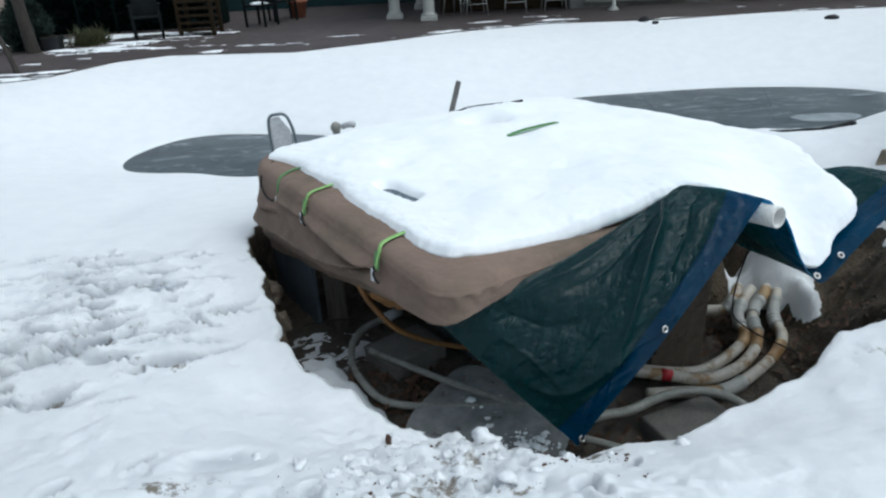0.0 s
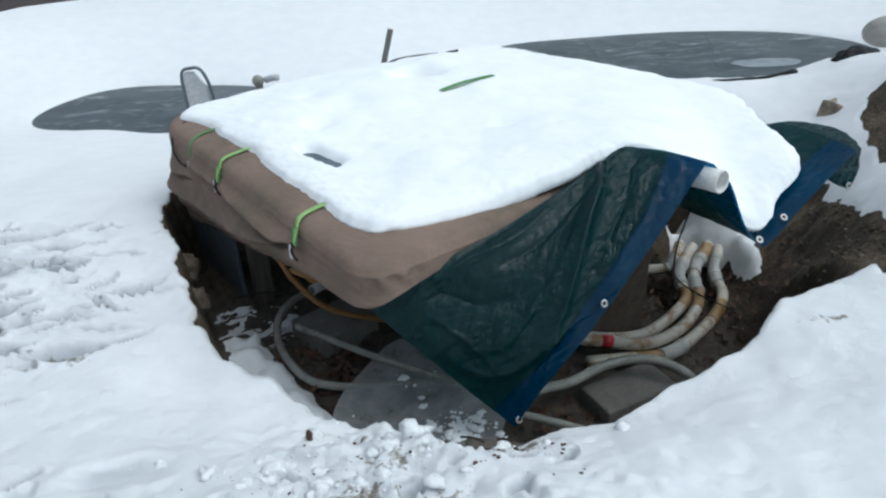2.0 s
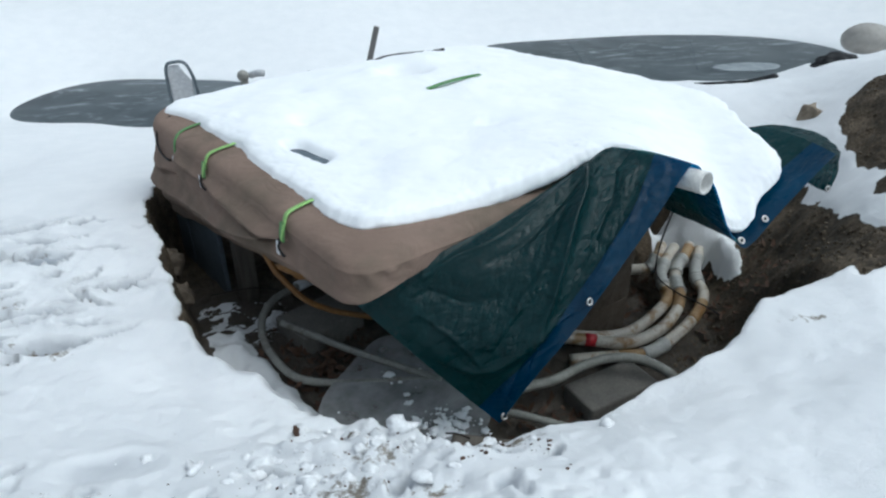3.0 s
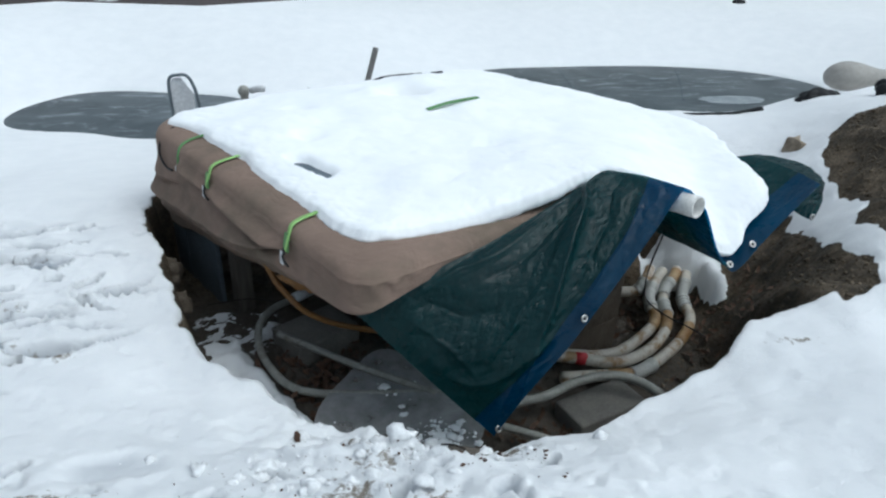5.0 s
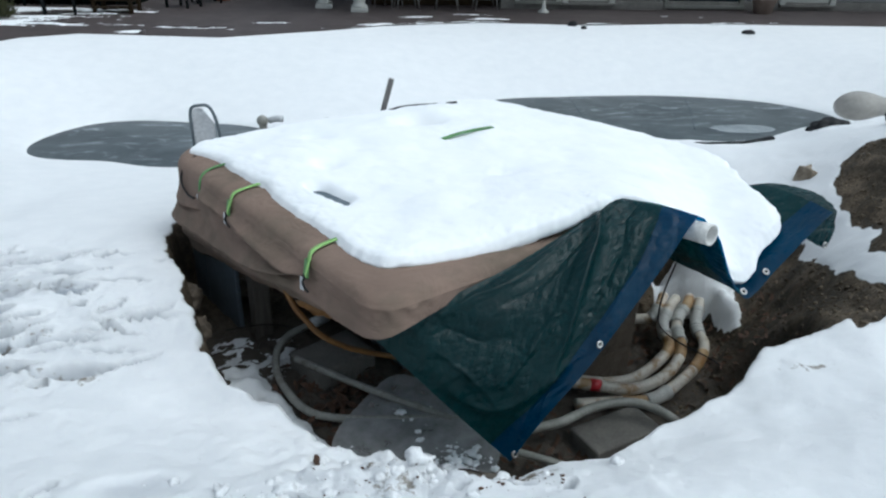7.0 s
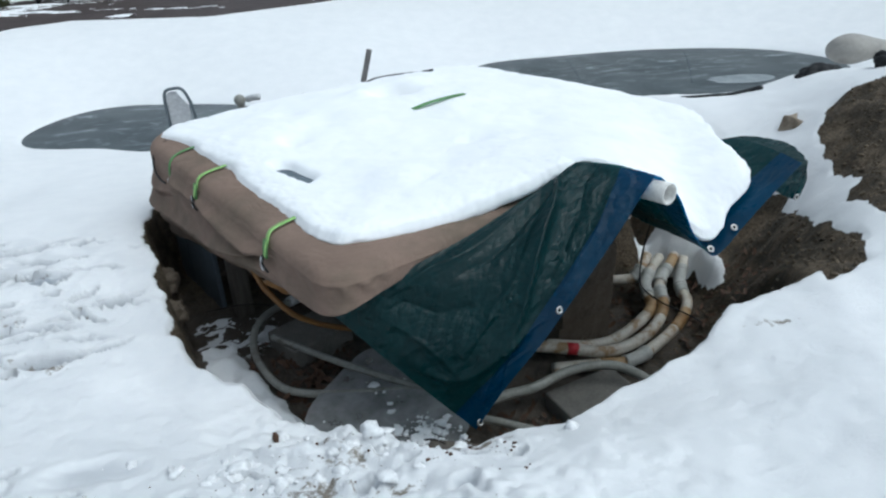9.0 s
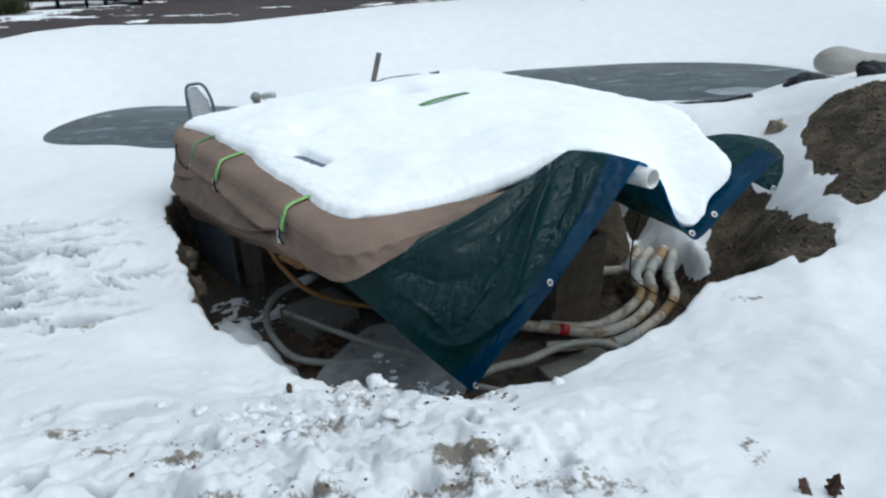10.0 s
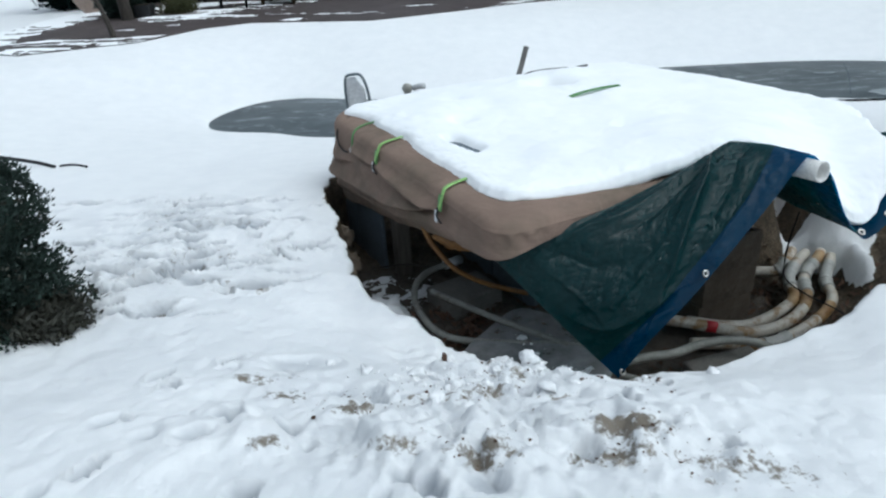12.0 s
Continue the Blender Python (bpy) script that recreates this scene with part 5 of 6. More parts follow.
valve = thing("valve", (-0.9, 5.36, 0.0), "round grey valve and pipe end behind the tub", "valve")
part("knob", lump_bm((-0.93, 5.36, 0.385), (0.042, 0.04, 0.045), 5, 0.08), HOSE, valve)
part("stub", tube_bm([(-0.88, 5.40, 0.38), (-0.83, 5.37, 0.40), (-0.78, 5.35, 0.405)], 0.026, 12, 14), PALE, valve)
part("stem", tube_bm([(-0.93, 5.38, -0.2), (-0.93, 5.37, 0.36)], 0.03, 8, 14), HOSE, valve)
stake = thing("stake", (-0.12, 5.92, -0.27), "leaning weathered wooden stake behind the tub", "stake")
part("board", box_bm((-0.057, 5.92, 0.16), (0.045, 0.03, 0.90), 0, 0.004, (0, 15.5)), STAKE, stake)
liner = thing("folded_liner", (0.1, 5.3, 0.45), "black plastic sheeting edge showing along the snow", "plastic sheet")
part("fold", sheet_bm([[(x, 5.22 + dy, z0 + dz + 0.01 * math.sin(9 * x)) for x, z0 in zip(np.linspace(-0.45, 0.55, 30), np.interp(np.linspace(-0.45, 0.55, 30), [-0.45, -0.16, 0.1, 0.3, 0.55], [0.44, 0.455, 0.525, 0.55, 0.585]))]
                      for dy, dz in ((0.0, -0.16), (0.03, -0.05), (0.06, -0.025), (0.10, -0.03), (0.14, -0.08), (0.16, -0.2))]), BLACK, liner)
liner2 = thing("folded_liner", (2.9, 5.5, 0.1), "black pool cover edge folded under snow", "plastic sheet")
part("fold", tube_bm([(2.38, 5.56, 0.125), (2.65, 5.46, 0.155), (2.95, 5.44, 0.165), (3.15, 5.46, 0.185), (3.24, 5.44, 0.16)], lambda s: 0.012 + 0.03 * math.exp(-((s - 0.88) / 0.1) ** 2), 40, 10), BLACK, liner2)
slide = thing("pool_slide", (4.3, 5.75, 0.0), "beige moulded slide end standing behind a dirt mound", "slide")
rows = []
for k in range(41):
    s = k / 40
    cx, cz = 3.90 + 1.5 * s, 0.385 + 0.02 * math.sin(s * 7) - 0.05 * s
    hw = 0.125 * math.sqrt(max(0.0004, 1 - (1 - min(s / 0.14, 1)) ** 2)) * (1 - 0.45 * smooth01((s - 0.12) / 0.22) + 0.5 * smooth01((s - 0.4) / 0.3))
    rows.append([(cx, 5.75 + 1.3 * hw * math.sin(a), cz + hw * math.cos(a)) for a in (2 * math.pi * j / 28 for j in range(28))])
part("chute", sheet_bm(rows, closed_v=True), BEIGE, slide)
part("leg", tube_bm([(4.9, 5.75, -0.3), (4.9, 5.75, 0.32)], 0.04, 6, 14), BEIGE, slide)
slab_post = thing("kerb_stone", (3.0, 4.56, -0.1), "broken tan kerb stone tilted in the snow", "stone")
stone_bm = box_bm((3.0, 4.56, 0.065), (0.15, 0.13, 0.34), 25, 0.02, (6, 10))
bmesh.ops.subdivide_edges(stone_bm, edges=stone_bm.edges, cuts=3, use_grid_fill=True)
for v in stone_bm.verts:
    v.co += Vector((0.02, 0.02, 0.025)) * noise.noise(v.co * 11)
part("stone", stone_bm, KERB, slab_post)
for k, (at, size) in enumerate((((3.62, 5.34, 0.315), (0.16, 0.10, 0.075)), ((3.50, 5.30, 0.23), (0.07, 0.08, 0.11)), ((3.75, 4.75, 0.53), (0.10, 0.10, 0.08)), ((-1.09, 3.50, -0.13), (0.06, 0.09, 0.08)), ((-1.0, 3.27, -0.20), (0.06, 0.07, 0.07)))):
    rk = thing("rock", at, "dark wet stone half buried in snow", "rock")
    part("stone", lump_bm(at, size, k + 11, 0.35 if k < 3 else 0.5, 4, 1.6 if k < 3 else 1.9), BLACK if k < 3 else BLOCK, rk)

# ---- patio, house and garden ----
patio = part("patio", flat_bm(PATIO, 0.13, 0.2), PAVER, None, smooth=False)
tagged(patio, "dark wet brown paved patio dusted with snow", "patio", kind="structure")


def house():
    h = thing("house", (7, 15.6, 0.1), "low house with grey siding, pale doors and stone footing", "house")
    y = 15.55
    part("wall", box_bm((9.0, y + 0.35, 1.75), (12.9, 0.3, 2.7), 0, 0.005), SIDING, h)
    part("footing", box_bm((9.0, y + 0.31, 0.20), (12.96, 0.34, 0.22), 0, 0.01), STONE, h)
    part("roof", box_bm((9.0, y + 1.6, 3.25), (13.6, 4.2, 0.25), 0, 0.02, (-12, 0)), STACK, h)

    def door(x0, x1):
        d = part("door", box_bm(((x0 + x1) / 2, y + 0.17, 1.27), (x1 - x0, 0.05, 2.0), 0, 0.006), TRIM, h, "pale panelled door")
        for x in (x0 - 0.08, x1 + 0.08):
            part("jamb", box_bm((x, y + 0.15, 1.31), (0.13, 0.09, 2.2), 0, 0.006), TRIM, d)
        part("sill", box_bm(((x0 + x1) / 2, y + 0.12, 0.24), (x1 - x0 + 0.3, 0.16, 0.05), 0, 0.006), STONE, d)
        part("handle", lump_bm((x1 - 0.08, y + 0.12, 1.3), (0.03, 0.03, 0.03), 2, 0.02), METAL, d)
    door(3.98, 4.85)
    door(8.85, 9.85)
    for x0, x1, z0 in ((2.92, 3.72, 0.30), (6.2, 7.8, 0.24)):
        w = part("window", box_bm(((x0 + x1) / 2, y + 0.19, 1.3), (x1 - x0, 0.03, 2 * (1.3 - z0)), 0, 0.004), DARKGLASS, h, "dark glazed window")
        for x in (x0 - 0.05, x1 + 0.05):
            part("frame", box_bm((x, y + 0.16, 1.3), (0.10, 0.08, 2 * (1.3 - z0) + 0.1), 0, 0.005), TRIM if x0 < 5 else SIDING, w)
        part("sill", box_bm(((x0 + x1) / 2, y + 0.14, z0 - 0.04), (x1 - x0 + 0.2, 0.14, 0.07), 0, 0.005), SIDING, w)


house()


def column(x, y):
    c = thing("column", (x, y, 0.13), "round white column on the patio", "column", "pergola columns")
    part("plinth", box_bm((x, y, 0.17), (0.34, 0.34, 0.09), 0, 0.01), TRIM, c)
    part("shaft", lathe_bm([(0.0, 0.21), (0.155, 0.21), (0.16, 0.25), (0.125, 0.27), (0.118, 0.31), (0.115, 0.9), (0.10, 2.6), (0.0, 2.6)], (x, y, 0.0), 24), TRIM, c)


for x, y in ((-1.22, 15.6), (-0.47, 14.95), (-0.72, 17.4)):
    column(x, y)


pergola = thing("pergola_roof", (1.0, 17.0, 2.6), "flat dark roof carried by white columns", "roof")
part("deck", box_bm((1.6, 17.4, 2.86), (6.4, 5.6, 0.12), 0, 0.01), STACK, pergola)
for y in (14.95, 17.4, 19.6):
    part("beam", box_bm((1.6, y, 2.69), (6.4, 0.14, 0.2), 0, 0.01), TRIM, pergola)


def bar_stool(x, y, turn):
    s = thing("bar_stool", (x, y, 0.13), "slim metal bar stool with dark woven back", "stool", "bar stools")
    m = pose(x, y, 0.13, 0, 0, turn)

    def put(name, bm, mat):
        bmesh.ops.transform(bm, matrix=m, verts=bm.verts)
        part(name, bm, mat, s)
    put("seat", box_bm((0, 0, 0.62), (0.42, 0.40, 0.05), 0, 0.02), STACK)
    put("backrest", box_bm((0, 0.2, 0.92), (0.42, 0.03, 0.46), 0, 0.012, (-6, 0)), STACK)
    for sx in (-1, 1):
        for sy in (-1, 1):
            put("leg", tube_bm([(sx * 0.23, sy * 0.22, 0), (sx * 0.17, sy * 0.17, 0.6)], 0.014, 4, 8, smooth_line=False), METAL)
    put("footrest", tube_bm([(-0.21, -0.2, 0.22), (0.21, -0.2, 0.22)], 0.01, 4, 8, smooth_line=False), METAL)


for x, y, t in ((0.50, 15.6, 8), (1.35, 15.6, -4), (2.16, 15.6, 3), (0.12, 15.9, 60)):
    bar_stool(x, y, t)
bar = thing("bar_counter", (1.6, 16.4, 0.13), "dark stone outdoor bar behind the stools", "counter")
part("body", box_bm((1.2, 16.5, 0.68), (2.9, 0.5, 1.1), 0, 0.02), STACK, bar)
part("top", box_bm((1.2, 16.45, 1.26), (3.1, 0.75, 0.06), 0, 0.01), STACK, bar)
fence = thing("garden_fence", (-3, 19.3, 0.1), "tall dark teal board fence behind the patio", "fence")
for k in range(11):
    x = -11.2 + 1.1 * k
    part("board", box_bm((x, 19.4, 1.25), (1.06, 0.04, 2.25), 0, 0.006), FENCE, fence)
    part("post", box_bm((x + 0.55, 19.38, 1.25), (0.09, 0.09, 2.3), 0, 0.006), FENCE, fence)


def stacked_chairs(x, y):
    c = thing("chair_stack", (x, y, 0.13), "stack of brown slatted wooden patio chairs", "chair stack")
    for sx in (-0.33, 0.33):
        part("rail", box_bm((x + sx, y, 0.75), (0.06, 0.10, 1.3), 0, 0.008), STACK, c)
        part("rail", box_bm((x + sx, y + 0.5, 0.75), (0.06, 0.10, 1.3), 0, 0.008), STACK, c)
    for k in range(9):
        part("slat", box_bm((x, y + 0.2, 0.22 + 0.135 * k), (0.62, 0.5, 0.05), 0, 0.008, (-6, 0)), STACK, c)


stacked_chairs(-5.05, 14.3)


def pot_plant(name, x, y, z, r, h, mat, label):
    p = thing(name, (x, y, z), label, "planter")
    part("pot", lathe_bm([(0.0, 0.0), (r * 0.7, 0.0), (r, h * 0.85), (r * 1.08, h * 0.87), (r * 1.08, h), (r * 0.9, h), (r * 0.85, h * 0.9), (0.0, h * 0.88)], (x, y, z), 22), mat, p)
    return p


pot_plant("flower_pot", -3.55, 16.9, 0.13, 0.22, 0.38, CLAY, "terracotta flower pot on the patio")
pot_plant("urn", 8.1, 15.2, 0.13, 0.25, 0.32, URN, "wide pale clay planter bowl by the door")
lamp = thing("garden_cone", (3.3, 15.0, 0.13), "small white post with a flared foot", "post")
part("foot", lathe_bm([(0.0, 0.0), (0.12, 0.0), (0.11, 0.03), (0.045, 0.08), (0.025, 0.24), (0.0, 0.25)], (3.3, 15.0, 0.13), 20), TRIM, lamp)

# ---- plants ----
def foliage_mesh(name, centres, outs, length, width, seed, blades=6, spread=0.7):
    """Many short blades in sprays round the given places."""
    r = np.random.RandomState(seed)
    c = np.repeat(np.asarray(centres, float), blades, 0)
    o = np.repeat(np.asarray(outs, float), blades, 0) + spread * r.normal(size=c.shape)
    o /= np.linalg.norm(o, axis=1, keepdims=True)
    side = np.cross(o, r.normal(size=c.shape))
    side /= np.linalg.norm(side, axis=1, keepdims=True)
    ln, wd = length * r.uniform(0.5, 1.2, (len(c), 1)), width * r.uniform(0.6, 1.2, (len(c), 1))
    c = c + 0.3 * length * r.normal(size=c.shape)
    co = np.stack([c - side * wd * 0.4, c + o * ln * 0.55 - side * wd, c + o * ln, c + o * ln * 0.55 + side * wd, ], 1).reshape(-1, 3)
    me = bpy.data.meshes.new(name)
    me.from_pydata(co.tolist(), [], np.arange(len(co)).reshape(-1, 4).tolist())
    return me


def shrub(name, at, tall, radius, label, sprays, blade, seed, mats, profile=1.6, kind=""):
    s_ = thing(name, at, label, "shrub")
    part("trunk", tube_bm([at, (at[0] + 0.02, at[1], at[2] + tall * 0.75)], lambda f: 0.035 * radius / 0.4 * (1 - 0.8 * f), 12, 10), BARK, s_)
    r = np.random.RandomState(seed)
    b = np.array(base_of(s_))
    for k, (mat, share) in enumerate(mats):
        n = int(sprays * share)
        f = r.rand(n) ** 0.85
        ang = r.uniform(0, 2 * np.pi, n)
        z = f * tall
        rad = radius * np.clip(1 - f ** profile, 0, 1) ** 0.6 * (0.82 + 0.75 * fbm(ang * 1.4 + seed, z * 5 / tall + k, 1.6, 3, 2))
        rr = rad * np.sqrt(r.uniform(0.25, 1.05, n))
        pos = np.stack([rr * np.cos(ang), rr * np.sin(ang), z + 0.02], 1)
        out = np.stack([np.cos(ang), np.sin(ang), 0.7 + 0.5 * f], 1)
        finish("foliage", foliage_mesh("foliage", pos + np.array(at) - b, out, blade, blade * 0.16, seed + k, 7), mat, s_, smooth=False)
    core = lump_bm((at[0], at[1], at[2] + tall * 0.42), (radius * 0.62, radius * 0.62, tall * 0.42), seed, 0.3, 3)
    part("core", core, NEEDLE, s_)
    return s_


shrub("conifer_shrub", (-2.36, 1.97, 0.05), 1.19, 0.40, "dense dark evergreen shrub standing in snow", 11000, 0.036, 3, [(NEEDLE, 0.95), (NEEDLE_DULL, 0.05)], 2.1)
low = thing("low_shrub", (-2.0, 1.97, 0.08), "small dull brownish shrub branch low over snow", "shrub")
part("stem", tube_bm([(-2.12, 1.97, 0.08), (-2.02, 1.97, 0.16), (-1.93, 1.97, 0.2)], 0.008, 12, 8), BARK, low)
rl = np.random.RandomState(8)
lp = np.stack([rl.normal(-2.0, 0.06, 700), rl.normal(1.95, 0.07, 700), 0.09 + 0.18 * rl.rand(700)], 1)
finish("foliage", foliage_mesh("foliage", lp - np.array(base_of(low)), np.tile((0.5, 0, 0.8), (700, 1)), 0.05, 0.008, 5, 7), NEEDLE_DULL, low, smooth=False)

# ---- far garden ----
shrub("conifer_shrub", (-7.95, 13.45, 0.12), 0.95, 0.50, "dark evergreen shrub at the patio edge", 2200, 0.10, 21, [(NEEDLE, 1.0)])
tuft = thing("grass_tuft", (-6.95, 13.75, 0.12), "yellow-green ornamental grass tuft", "grass")
rt = np.random.RandomState(5)
tp = np.stack([-6.95 + 0.12 * rt.normal(size=300), 13.75 + 0.1 * rt.normal(size=300), 0.12 + 0.02 * rt.rand(300)], 1)
finish("foliage", foliage_mesh("foliage", tp - np.array(base_of(tuft)), np.stack([0.5 * rt.normal(size=300), 0.5 * rt.normal(size=300), np.ones(300)], 1), 0.24, 0.010, 2, 4, 0.25), GRASSY, tuft, smooth=False)
hedge = thing("hedge", (-8.2, 16.2, 0.1), "dark dense hedge behind the patio furniture", "hedge")
part("core", box_bm((-8.2, 16.4, 1.5), (6.2, 0.9, 2.9), 0, 0.15), HEDGE, hedge)
rh = np.random.RandomState(9)
hp_ = np.stack([rh.uniform(-11.4, -5.1, 5000), 15.9 + 0.12 * rh.normal(size=5000), rh.uniform(0.1, 3.0, 5000)], 1)
finish("foliage", foliage_mesh("foliage", hp_ - np.array(base_of(hedge)), np.tile((0, -1, 0.4), (5000, 1)), 0.14, 0.03, 6, 5), HEDGE, hedge, smooth=False)
box = thing("planter_box", (-7.45, 13.3, 0.12), "black square plastic planter", "planter")
part("body", box_bm((-7.45, 13.3, 0.24), (0.30, 0.28, 0.24), 8, 0.012), BLACK, box)
part("soil", box_bm((-7.45, 13.3, 0.355), (0.26, 0.24, 0.02), 8, 0.004), STACK, box)
disc = thing("round_tabletop", (-9.15, 14.3, 0.12), "pale round tabletop leaning on its edge", "tabletop")
rows = [[(-9.15 + 0.30 * r_ * math.cos(a), 14.3 + dy + 0.25 * r_ * math.cos(a), 0.78 + 0.68 * r_ * math.sin(a)) for a in (2 * math.pi * j / 40 for j in range(40))] for r_, dy in ((0.02, -0.04), (0.96, -0.04), (1.0, -0.02), (1.0, 0.02), (0.96, 0.04), (0.02, 0.04))]
part("top", sheet_bm(rows, closed_v=True), URN, disc)
for z, x0, x1 in ((1.12, -10.6, -7.9), (1.22, -7.3, -5.6)):
    rail = thing("rail", ((x0 + x1) / 2, 15.6, z), "thin snow-topped rail in front of the hedge", "rail")
    part("bar", box_bm(((x0 + x1) / 2, 15.55, z), (x1 - x0, 0.05, 0.05), 0, 0.008), STACK, rail)
    part("snow_cap", box_bm(((x0 + x1) / 2, 15.55, z + 0.035), (x1 - x0 - 0.02, 0.045, 0.02), 0, 0.008), SNOW, rail)
    for x in (x0 + 0.1, x1 - 0.1):
        part("post", box_bm((x, 15.55, z / 2 + 0.05), (0.04, 0.04, z - 0.14), 0, 0.005), HEDGE, rail)


def garden_chair(x, y, turn, mat, label, snow=True):
    c = thing("garden_chair", (x, y, 0.13), label, "chair", "patio chairs")
    m = pose(x, y, 0.13, 0, 0, turn)

    def put(name, bm, mt, lab=""):
        bmesh.ops.transform(bm, matrix=m, verts=bm.verts)
        part(name, bm, mt, c, lab)
    put("seat", box_bm((0, 0, 0.42), (0.50, 0.48, 0.04), 0, 0.015), mat)
    put("backrest", box_bm((0, 0.24, 0.70), (0.48, 0.035, 0.52), 0, 0.015, (-10, 0)), mat)
    for sx in (-1, 1):
        put("armrest", box_bm((sx * 0.27, 0.0, 0.64), (0.06, 0.48, 0.03), 0, 0.01), mat)
        for sy in (-1, 1):
            put("leg", box_bm((sx * 0.25, sy * 0.21, 0.31), (0.045, 0.045, 0.62), 0, 0.008), mat)
    if snow:
        put("snow_cap", lump_bm((0.02, -0.04, 0.46), (0.19, 0.17, 0.03), 4, 0.3, 3), SNOW, "snow lying on the seat")


garden_chair(-5.95, 14.15, 20, WROUGHT, "dark woven patio chair by the hedge", False)
garden_chair(-4.05, 15.5, -25, WROUGHT, "black patio chair with lumps of snow")
garden_chair(-3.8, 16.4, 30, WROUGHT, "black patio chair beside flower pots", False)
sap = thing("sapling", (-6.9, 11.0, 0.0), "thin leaning bare sapling in snow", "tree")
part("trunk", tube_bm([(-6.55, 10.6, -0.1), (-6.78, 10.75, 0.55), (-7.05, 10.85, 1.2), (-7.25, 11.0, 2.4)], lambda f: 0.045 * (1 - 0.5 * f), 20, 10), BARK, sap)
for k, (z0, dx) in enumerate(((1.1, 0.4), (1.5, -0.5), (1.9, 0.35))):
    part("branch", tube_bm([(-6.95 - 0.12 * k, 10.85, z0), (-6.95 + dx * 0.5, 10.8, z0 + 0.3), (-6.95 + dx, 10.7, z0 + 0.7)], lambda f: 0.015 * (1 - 0.8 * f), 10, 7), BARK, sap)
stump = thing("tree", (-7.3, 12.9, 0.05), "bare tree trunk at the patio corner", "tree")
part("trunk", tube_bm([(-7.62, 12.95, -0.1), (-7.66, 12.95, 0.6), (-7.75, 13.0, 2.6)], lambda f: 0.13 * (1 - 0.35 * f), 16, 14), BARK, stump)
for k in range(5):
    part("limb", tube_bm([(-7.7, 12.98, 1.6 + 0.2 * k), (-7.7 + 0.6 * math.cos(k * 2.2), 12.98 + 0.5 * math.sin(k * 2.2), 2.3 + 0.25 * k), (-7.7 + 1.2 * math.cos(k * 2.2), 12.98 + math.sin(k * 2.2), 3.1 + 0.25 * k)], lambda f: 0.05 * (1 - 0.8 * f), 12, 8), BARK, stump)


# ---- snow left on the patio ----
def snow_patches():
    xs, ys = np.arange(-10.5, 9.0, 0.05), np.arange(8.4, 15.2, 0.04)
    X, Y = np.meshgrid(xs, ys)
    m = fbm(X * 0.45, Y * 1.7, 1.3, 5, 3, 0.6) + 0.35 * fbm(X * 0.7, Y * 3.2, 2.2, 4, 5, 0.6) + 0.22 * smooth01((-3.8 - X) / 2.0) - 0.46 + 0.20 * smooth01((-5.2 - X) / 1.2) * smooth01((11.6 - Y) / 1.0) + 0.5 * smooth01((-8.2 - X) / 0.5)
    m = m + 0.12 * hump(X, Y, -6.6, 13.6, 1.3, 0.35) + 0.2 * hump(X, Y, -4.2, 15.6, 1.2, 0.3)
    inside = inside_distance(PATIO, X, Y)
    m = m + 0.42 * np.exp(-np.clip(inside, 0, 9) / 0.22) * smooth01(0.5 + 2.5 * fbm(X, Y, 1.1, 3, 6)) - 0.25 * smooth01((X - 2.5) / 1.0) * smooth01((inside - 0.3) / 0.3)
    m = np.where(inside > -0.06, m, -1)
    z = 0.131 + 0.05 * np.clip(m, 0, 0.35)
    keep = (m[:-1, :-1] > 0) & (m[1:, :-1] > 0) & (m[:-1, 1:] > 0) & (m[1:, 1:] > 0)
    jj, ii = np.nonzero(keep)
    nx = len(xs)
    q = jj * nx + ii
    faces = np.stack([q, q + 1, q + nx + 1, q + nx], 1)
    used = np.unique(faces)
    back = np.full(X.size, -1)
    back[used] = np.arange(len(used))
    co = np.stack([X.ravel(), Y.ravel(), z.ravel()], 1)[used]
    me = bpy.data.meshes.new("snow_patches")
    me.from_pydata(co.tolist(), [], back[faces].tolist())
    return me


tagged(finish("snow_patches", snow_patches(), SNOW), "thin streaks of snow left on the patio", "snow", kind="stuff")
edging = thing("garden_edging", (-4.1, 4.75, 0.0), "dark edging board mostly buried in snow", "edging")
part("board", tube_bm([(-5.2, 5.15, -0.012), (-4.45, 4.90, -0.002), (-4.05, 4.76, -0.002), (-3.84, 4.70, -0.025)], lambda f: 0.016, 20, 8), BLACK, edging)
part("board", tube_bm([(-3.78, 4.69, -0.015), (-3.65, 4.675, 0.0), (-3.52, 4.66, -0.015)], lambda f: 0.010, 10, 8), BLACK, edging)
for x, y, size in ((3.44, 13.1, (0.09, 0.06, 0.06)), (6.53, 12.6, (0.11, 0.07, 0.05)), (3.59, 12.87, (0.06, 0.04, 0.03))):
    at = (x, y, height(x, y) + 0.02)
    rk = thing("rock", at, "dark stone poking out of the snow", "rock")
    part("stone", lump_bm(at, size, at[0], 0.3, 3), BLACK, rk)


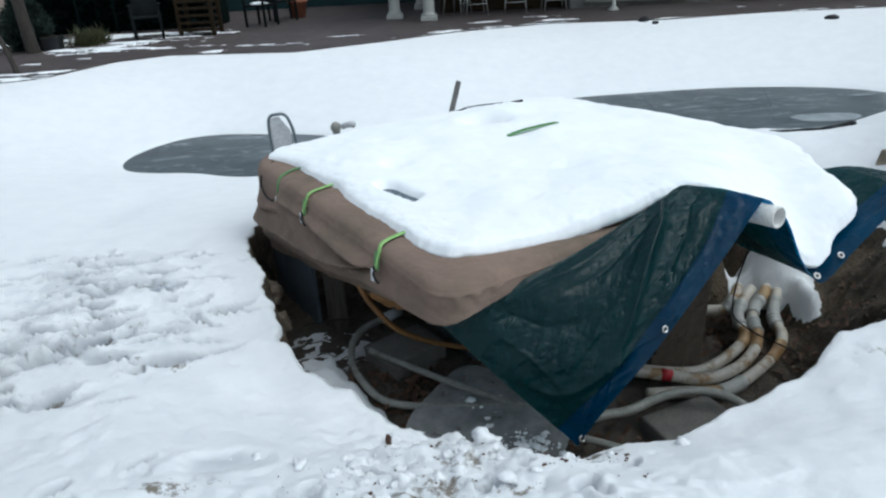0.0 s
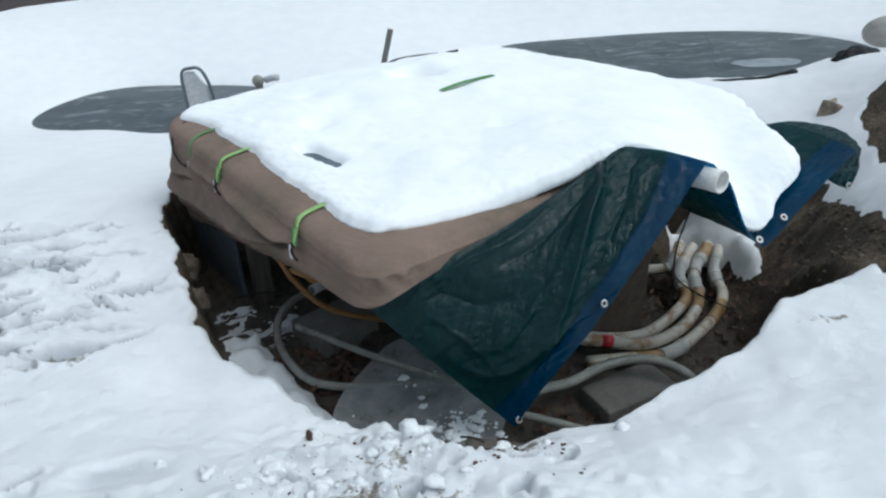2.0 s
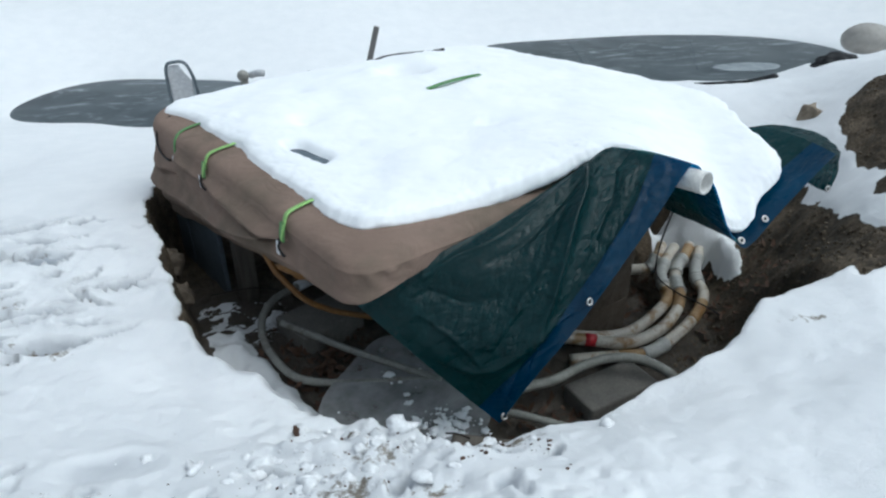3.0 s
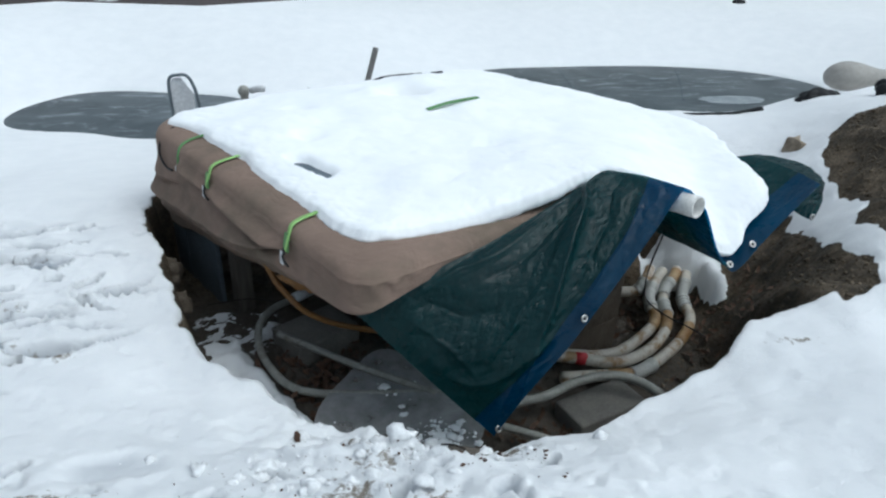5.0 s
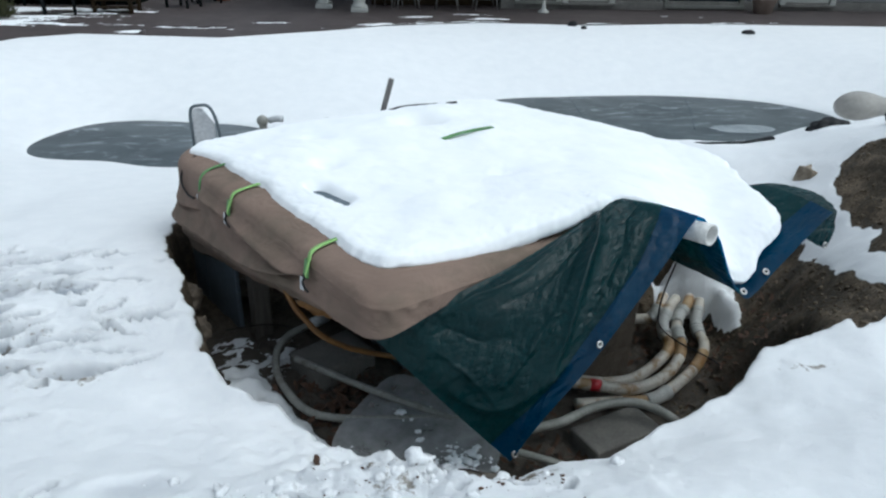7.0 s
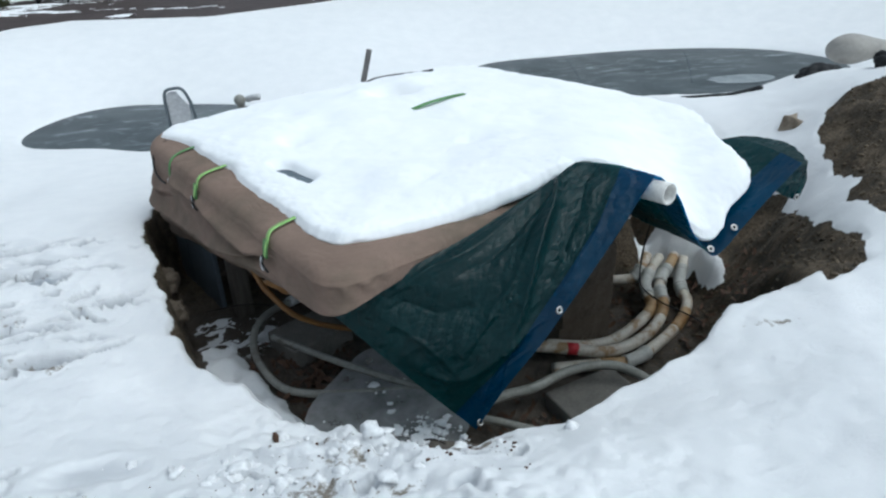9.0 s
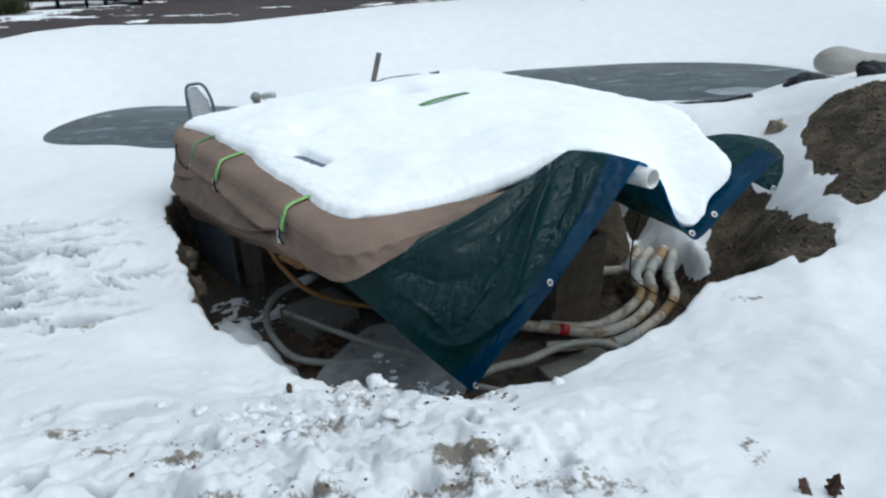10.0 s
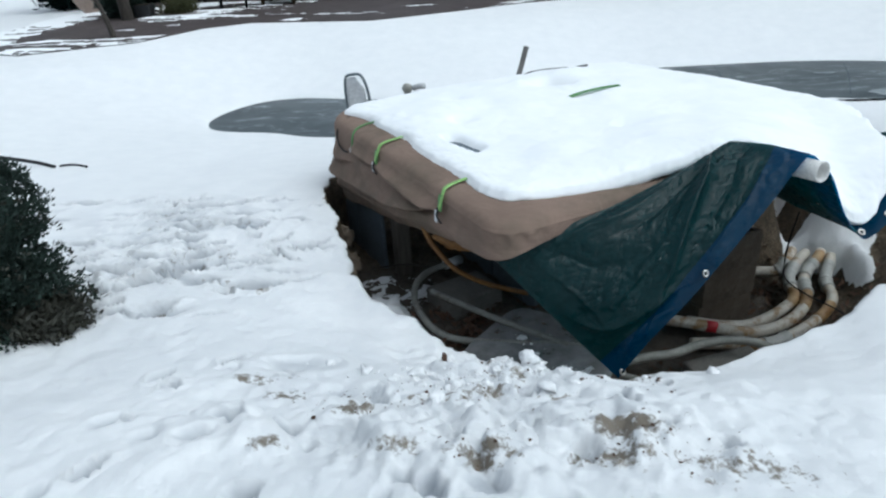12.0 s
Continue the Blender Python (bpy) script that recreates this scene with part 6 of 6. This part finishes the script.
# ---- loose bits ----
def scatter(name, places, sizes, seed, material, flat=0.8, sub=2, label="", category="", sink=0.3, level=None):
    """Many small lumps in one mesh, resting on the ground."""
    r = np.random.RandomState(seed)
    bm = bmesh.new()
    bmesh.ops.create_icosphere(bm, subdivisions=sub, radius=1.0)
    v0 = np.array([v.co for v in bm.verts])
    f0 = np.array([[v.index for v in f.verts] for f in bm.faces])
    bm.free()
    co, fc = [], []
    zs = ground_height(np.array([p[0] for p in places]), np.array([p[1] for p in places]))[0]
    if level is not None:
        zs = np.full(len(places), level)
    for k, ((x, y), sz) in enumerate(zip(places, sizes)):
        d = r.normal(size=(4, 3))
        k_ = 1 + 0.26 * np.sin(v0 @ d[0] * 2.1 + k) + 0.2 * np.sin(v0 @ d[1] * 3.7 + 2 * k) + 0.16 * r.normal(size=len(v0))
        sc = sz * np.array((r.uniform(0.8, 1.3), r.uniform(0.8, 1.3), flat * r.uniform(0.7, 1.1)))
        fc.append(f0 + len(co) * len(v0))
        co.append(v0 * k_[:, None] * sc + np.array((x, y, zs[k] + sz * flat * (1 - 2 * sink) * 0.8)))
    me = bpy.data.meshes.new(name)
    me.from_pydata(np.concatenate(co).tolist(), [], np.concatenate(fc).tolist())
    return tagged(finish(name, me, material), label, category, kind="stuff")


rc = np.random.RandomState(12)


def spots(n, cx, cy, sx, sy):
    return [(cx + sx * a, cy + sy * b) for a, b in rc.normal(size=(n, 2))]


ridge = spots(70, 0.08, 1.95, 0.24, 0.09) + spots(60, -0.14, 1.74, 0.22, 0.13)
rim = inside_distance(PIT, np.array([p[0] for p in ridge]), np.array([p[1] for p in ridge]))
ridge = [p for p, d in zip(ridge, rim) if d < 0.05]
scatter("snow_clods", ridge, 0.004 + 0.030 * rc.rand(len(ridge)) ** 4, 3, GROUND_SNOW, 0.8, 2, "broken lumps of snow along the pit edge", "snow", 0.45)
crumbs = spots(60, -0.25, 1.62, 0.18, 0.12) + spots(70, 0.45, 1.78, 0.12, 0.09) + spots(40, -0.05, 1.85, 0.12, 0.06) + spots(60, 0.42, 1.22, 0.15, 0.08) + spots(60, 0.0, 1.15, 0.12, 0.08) + spots(50, -0.5, 1.42, 0.12, 0.08)
scatter("soil_crumbs", crumbs, 0.0015 + 0.0055 * rc.rand(len(crumbs)) ** 3, 5, LEAF, 0.7, 1, "dark crumbs of soil on the snow", "soil")


def leaf_litter(places, seed):
    """Curled oak leaves in one mesh."""
    r = random.Random(seed)
    outline = [(0, -1), (0.28, -0.7), (0.18, -0.45), (0.48, -0.2), (0.28, 0.05), (0.52, 0.35), (0.25, 0.5), (0.22, 0.8), (0, 1.0)]
    outline = outline + [(-x, y) for x, y in outline[-2:0:-1]]
    co, fc = [], []
    for x, y, z in places:
        size, m = r.uniform(0.014, 0.034), pose(x, y, z + r.uniform(0.005, 0.03), r.uniform(-45, 45), r.uniform(-45, 45), r.uniform(0, 360))
        curl = r.uniform(0.1, 0.5)
        i = len(co)
        co.append(tuple(m @ Vector((0, 0, 0))))
        co += [tuple(m @ Vector((u * size, v * size, curl * size * (u * u * 2 + v * v * 0.5)))) for u, v in outline]
        n = len(outline)
        fc += [(i, i + 1 + k, i + 1 + (k + 1) % n) for k in range(n)]
    me = bpy.data.meshes.new("leaf_litter")
    me.from_pydata(co, [], fc)
    return me


lx = np.concatenate([rc.normal(-0.15, 0.22, 420), rc.normal(1.75, 0.28, 260), rc.normal(0.75, 0.25, 120), rc.normal(2.25, 0.15, 60)])
ly = np.concatenate([rc.normal(2.98, 0.16, 420), rc.normal(3.65, 0.28, 260), rc.normal(2.6, 0.2, 120), rc.normal(3.5, 0.2, 60)])
lz, lsn = ground_height(lx, ly)[:2]
keep = (lz < -0.2) & (lsn < 0.4)
tagged(finish("leaf_litter", leaf_litter([p for p in zip(lx[keep], ly[keep], lz[keep])], 6), LEAF, smooth=False), "dead brown oak leaves on the pit floor", "leaves", kind="stuff")
leaf = thing("leaf", (-0.266, 2.0, height(-0.266, 2.0)), "single curled brown leaf stuck upright in snow", "leaf")
part("blade", lump_bm((-0.266, 2.0, height(-0.266, 2.0) + 0.02), (0.012, 0.005, 0.028), 3, 0.3, 3), LEAF, leaf)


def curled_leaf(at, size, turn, lean, curl, seed):
    """An upright dead oak leaf, curled round its rib."""
    ob = thing("leaf", at, "large curled dead oak leaf standing in snow", "leaf")
    rows_ = []
    for k in range(15):
        v = k / 14
        half = size * (0.10 + 0.42 * math.sin(math.pi * min(1.0, 0.08 + 0.9 * v))) * (1 + 0.28 * math.cos(v * 19 + seed))
        rows_.append([(half * u, curl * size * u * u + 0.1 * size * math.sin(3 * v + u), v * size * 1.6) for u in np.linspace(-1, 1, 9)])
    bm = sheet_bm(rows_)
    bmesh.ops.solidify(bm, geom=bm.faces, thickness=0.0012)
    bmesh.ops.transform(bm, matrix=pose(*at, lean, 0, turn), verts=bm.verts)
    part("blade", bm, LEAF, ob)
    part("stalk", tube_bm([tuple(pose(*at, lean, 0, turn) @ Vector(p)) for p in ((0, 0, -0.02), (0, 0.002, 0.3 * size), (0, 0.004, size * 1.5))], 0.0014, 10, 6), KERB, ob)


for x, y, size, turn, lean, curl in ((1.305, 1.0, 0.034, 30, -35, 0.5), (1.365, 1.01, 0.040, -50, -10, -0.45), (1.355, 0.99, 0.028, 80, 20, 0.4)):
    curled_leaf((x, y, height(x, y) - 0.004), size, turn, lean, curl, 10 * x)
for k, pts in enumerate(([(-0.95, 3.6, -0.40), (-0.70, 3.62, -0.38), (-0.45, 3.55, -0.39)], [(0.28, 2.26, -0.30), (0.36, 2.12, -0.2)])):
    tw = thing("twig", pts[0], "thin bare twig lying in the pit", "twig")
    part("stick", tube_bm(pts if len(pts) > 2 else [pts[0], tuple((np.array(pts[0]) + pts[1]) / 2 + (0, 0, 0.01)), pts[1]], 0.004, 12, 6), BARK, tw)


def sheet_snow(n):
    r = np.random.RandomState(31)
    x, y = np.r_[r.normal(0.30, 0.06, n), r.normal(0.1, 0.15, n // 10)], np.r_[r.normal(2.38, 0.06, n), r.normal(2.58, 0.14, n // 10)]
    return list(zip(x, y)), 0.003 + 0.022 * r.rand(len(x)) ** 3


places, sizes = sheet_snow(140)
scatter("snow_bits", places, sizes, 9, SNOW, 0.28, 2, "crumbs of snow fallen on the plastic sheet", "snow", 0.3, -0.378)

rs = np.random.RandomState(44)
sx, sy = rs.uniform(1.5, 3.9, 9500), rs.uniform(2.5, 5.0, 9500)
ssnow = ground_height(sx, sy)[1]
ok = ssnow < 0.25
clods = list(zip(sx[ok], sy[ok]))[:4200]
scatter("soil_clods", clods, 0.002 + 0.012 * rs.rand(len(clods)) ** 3, 17, SOIL, 0.75, 1, "loose clods and stones on the bare earth bank", "soil", 0.35)
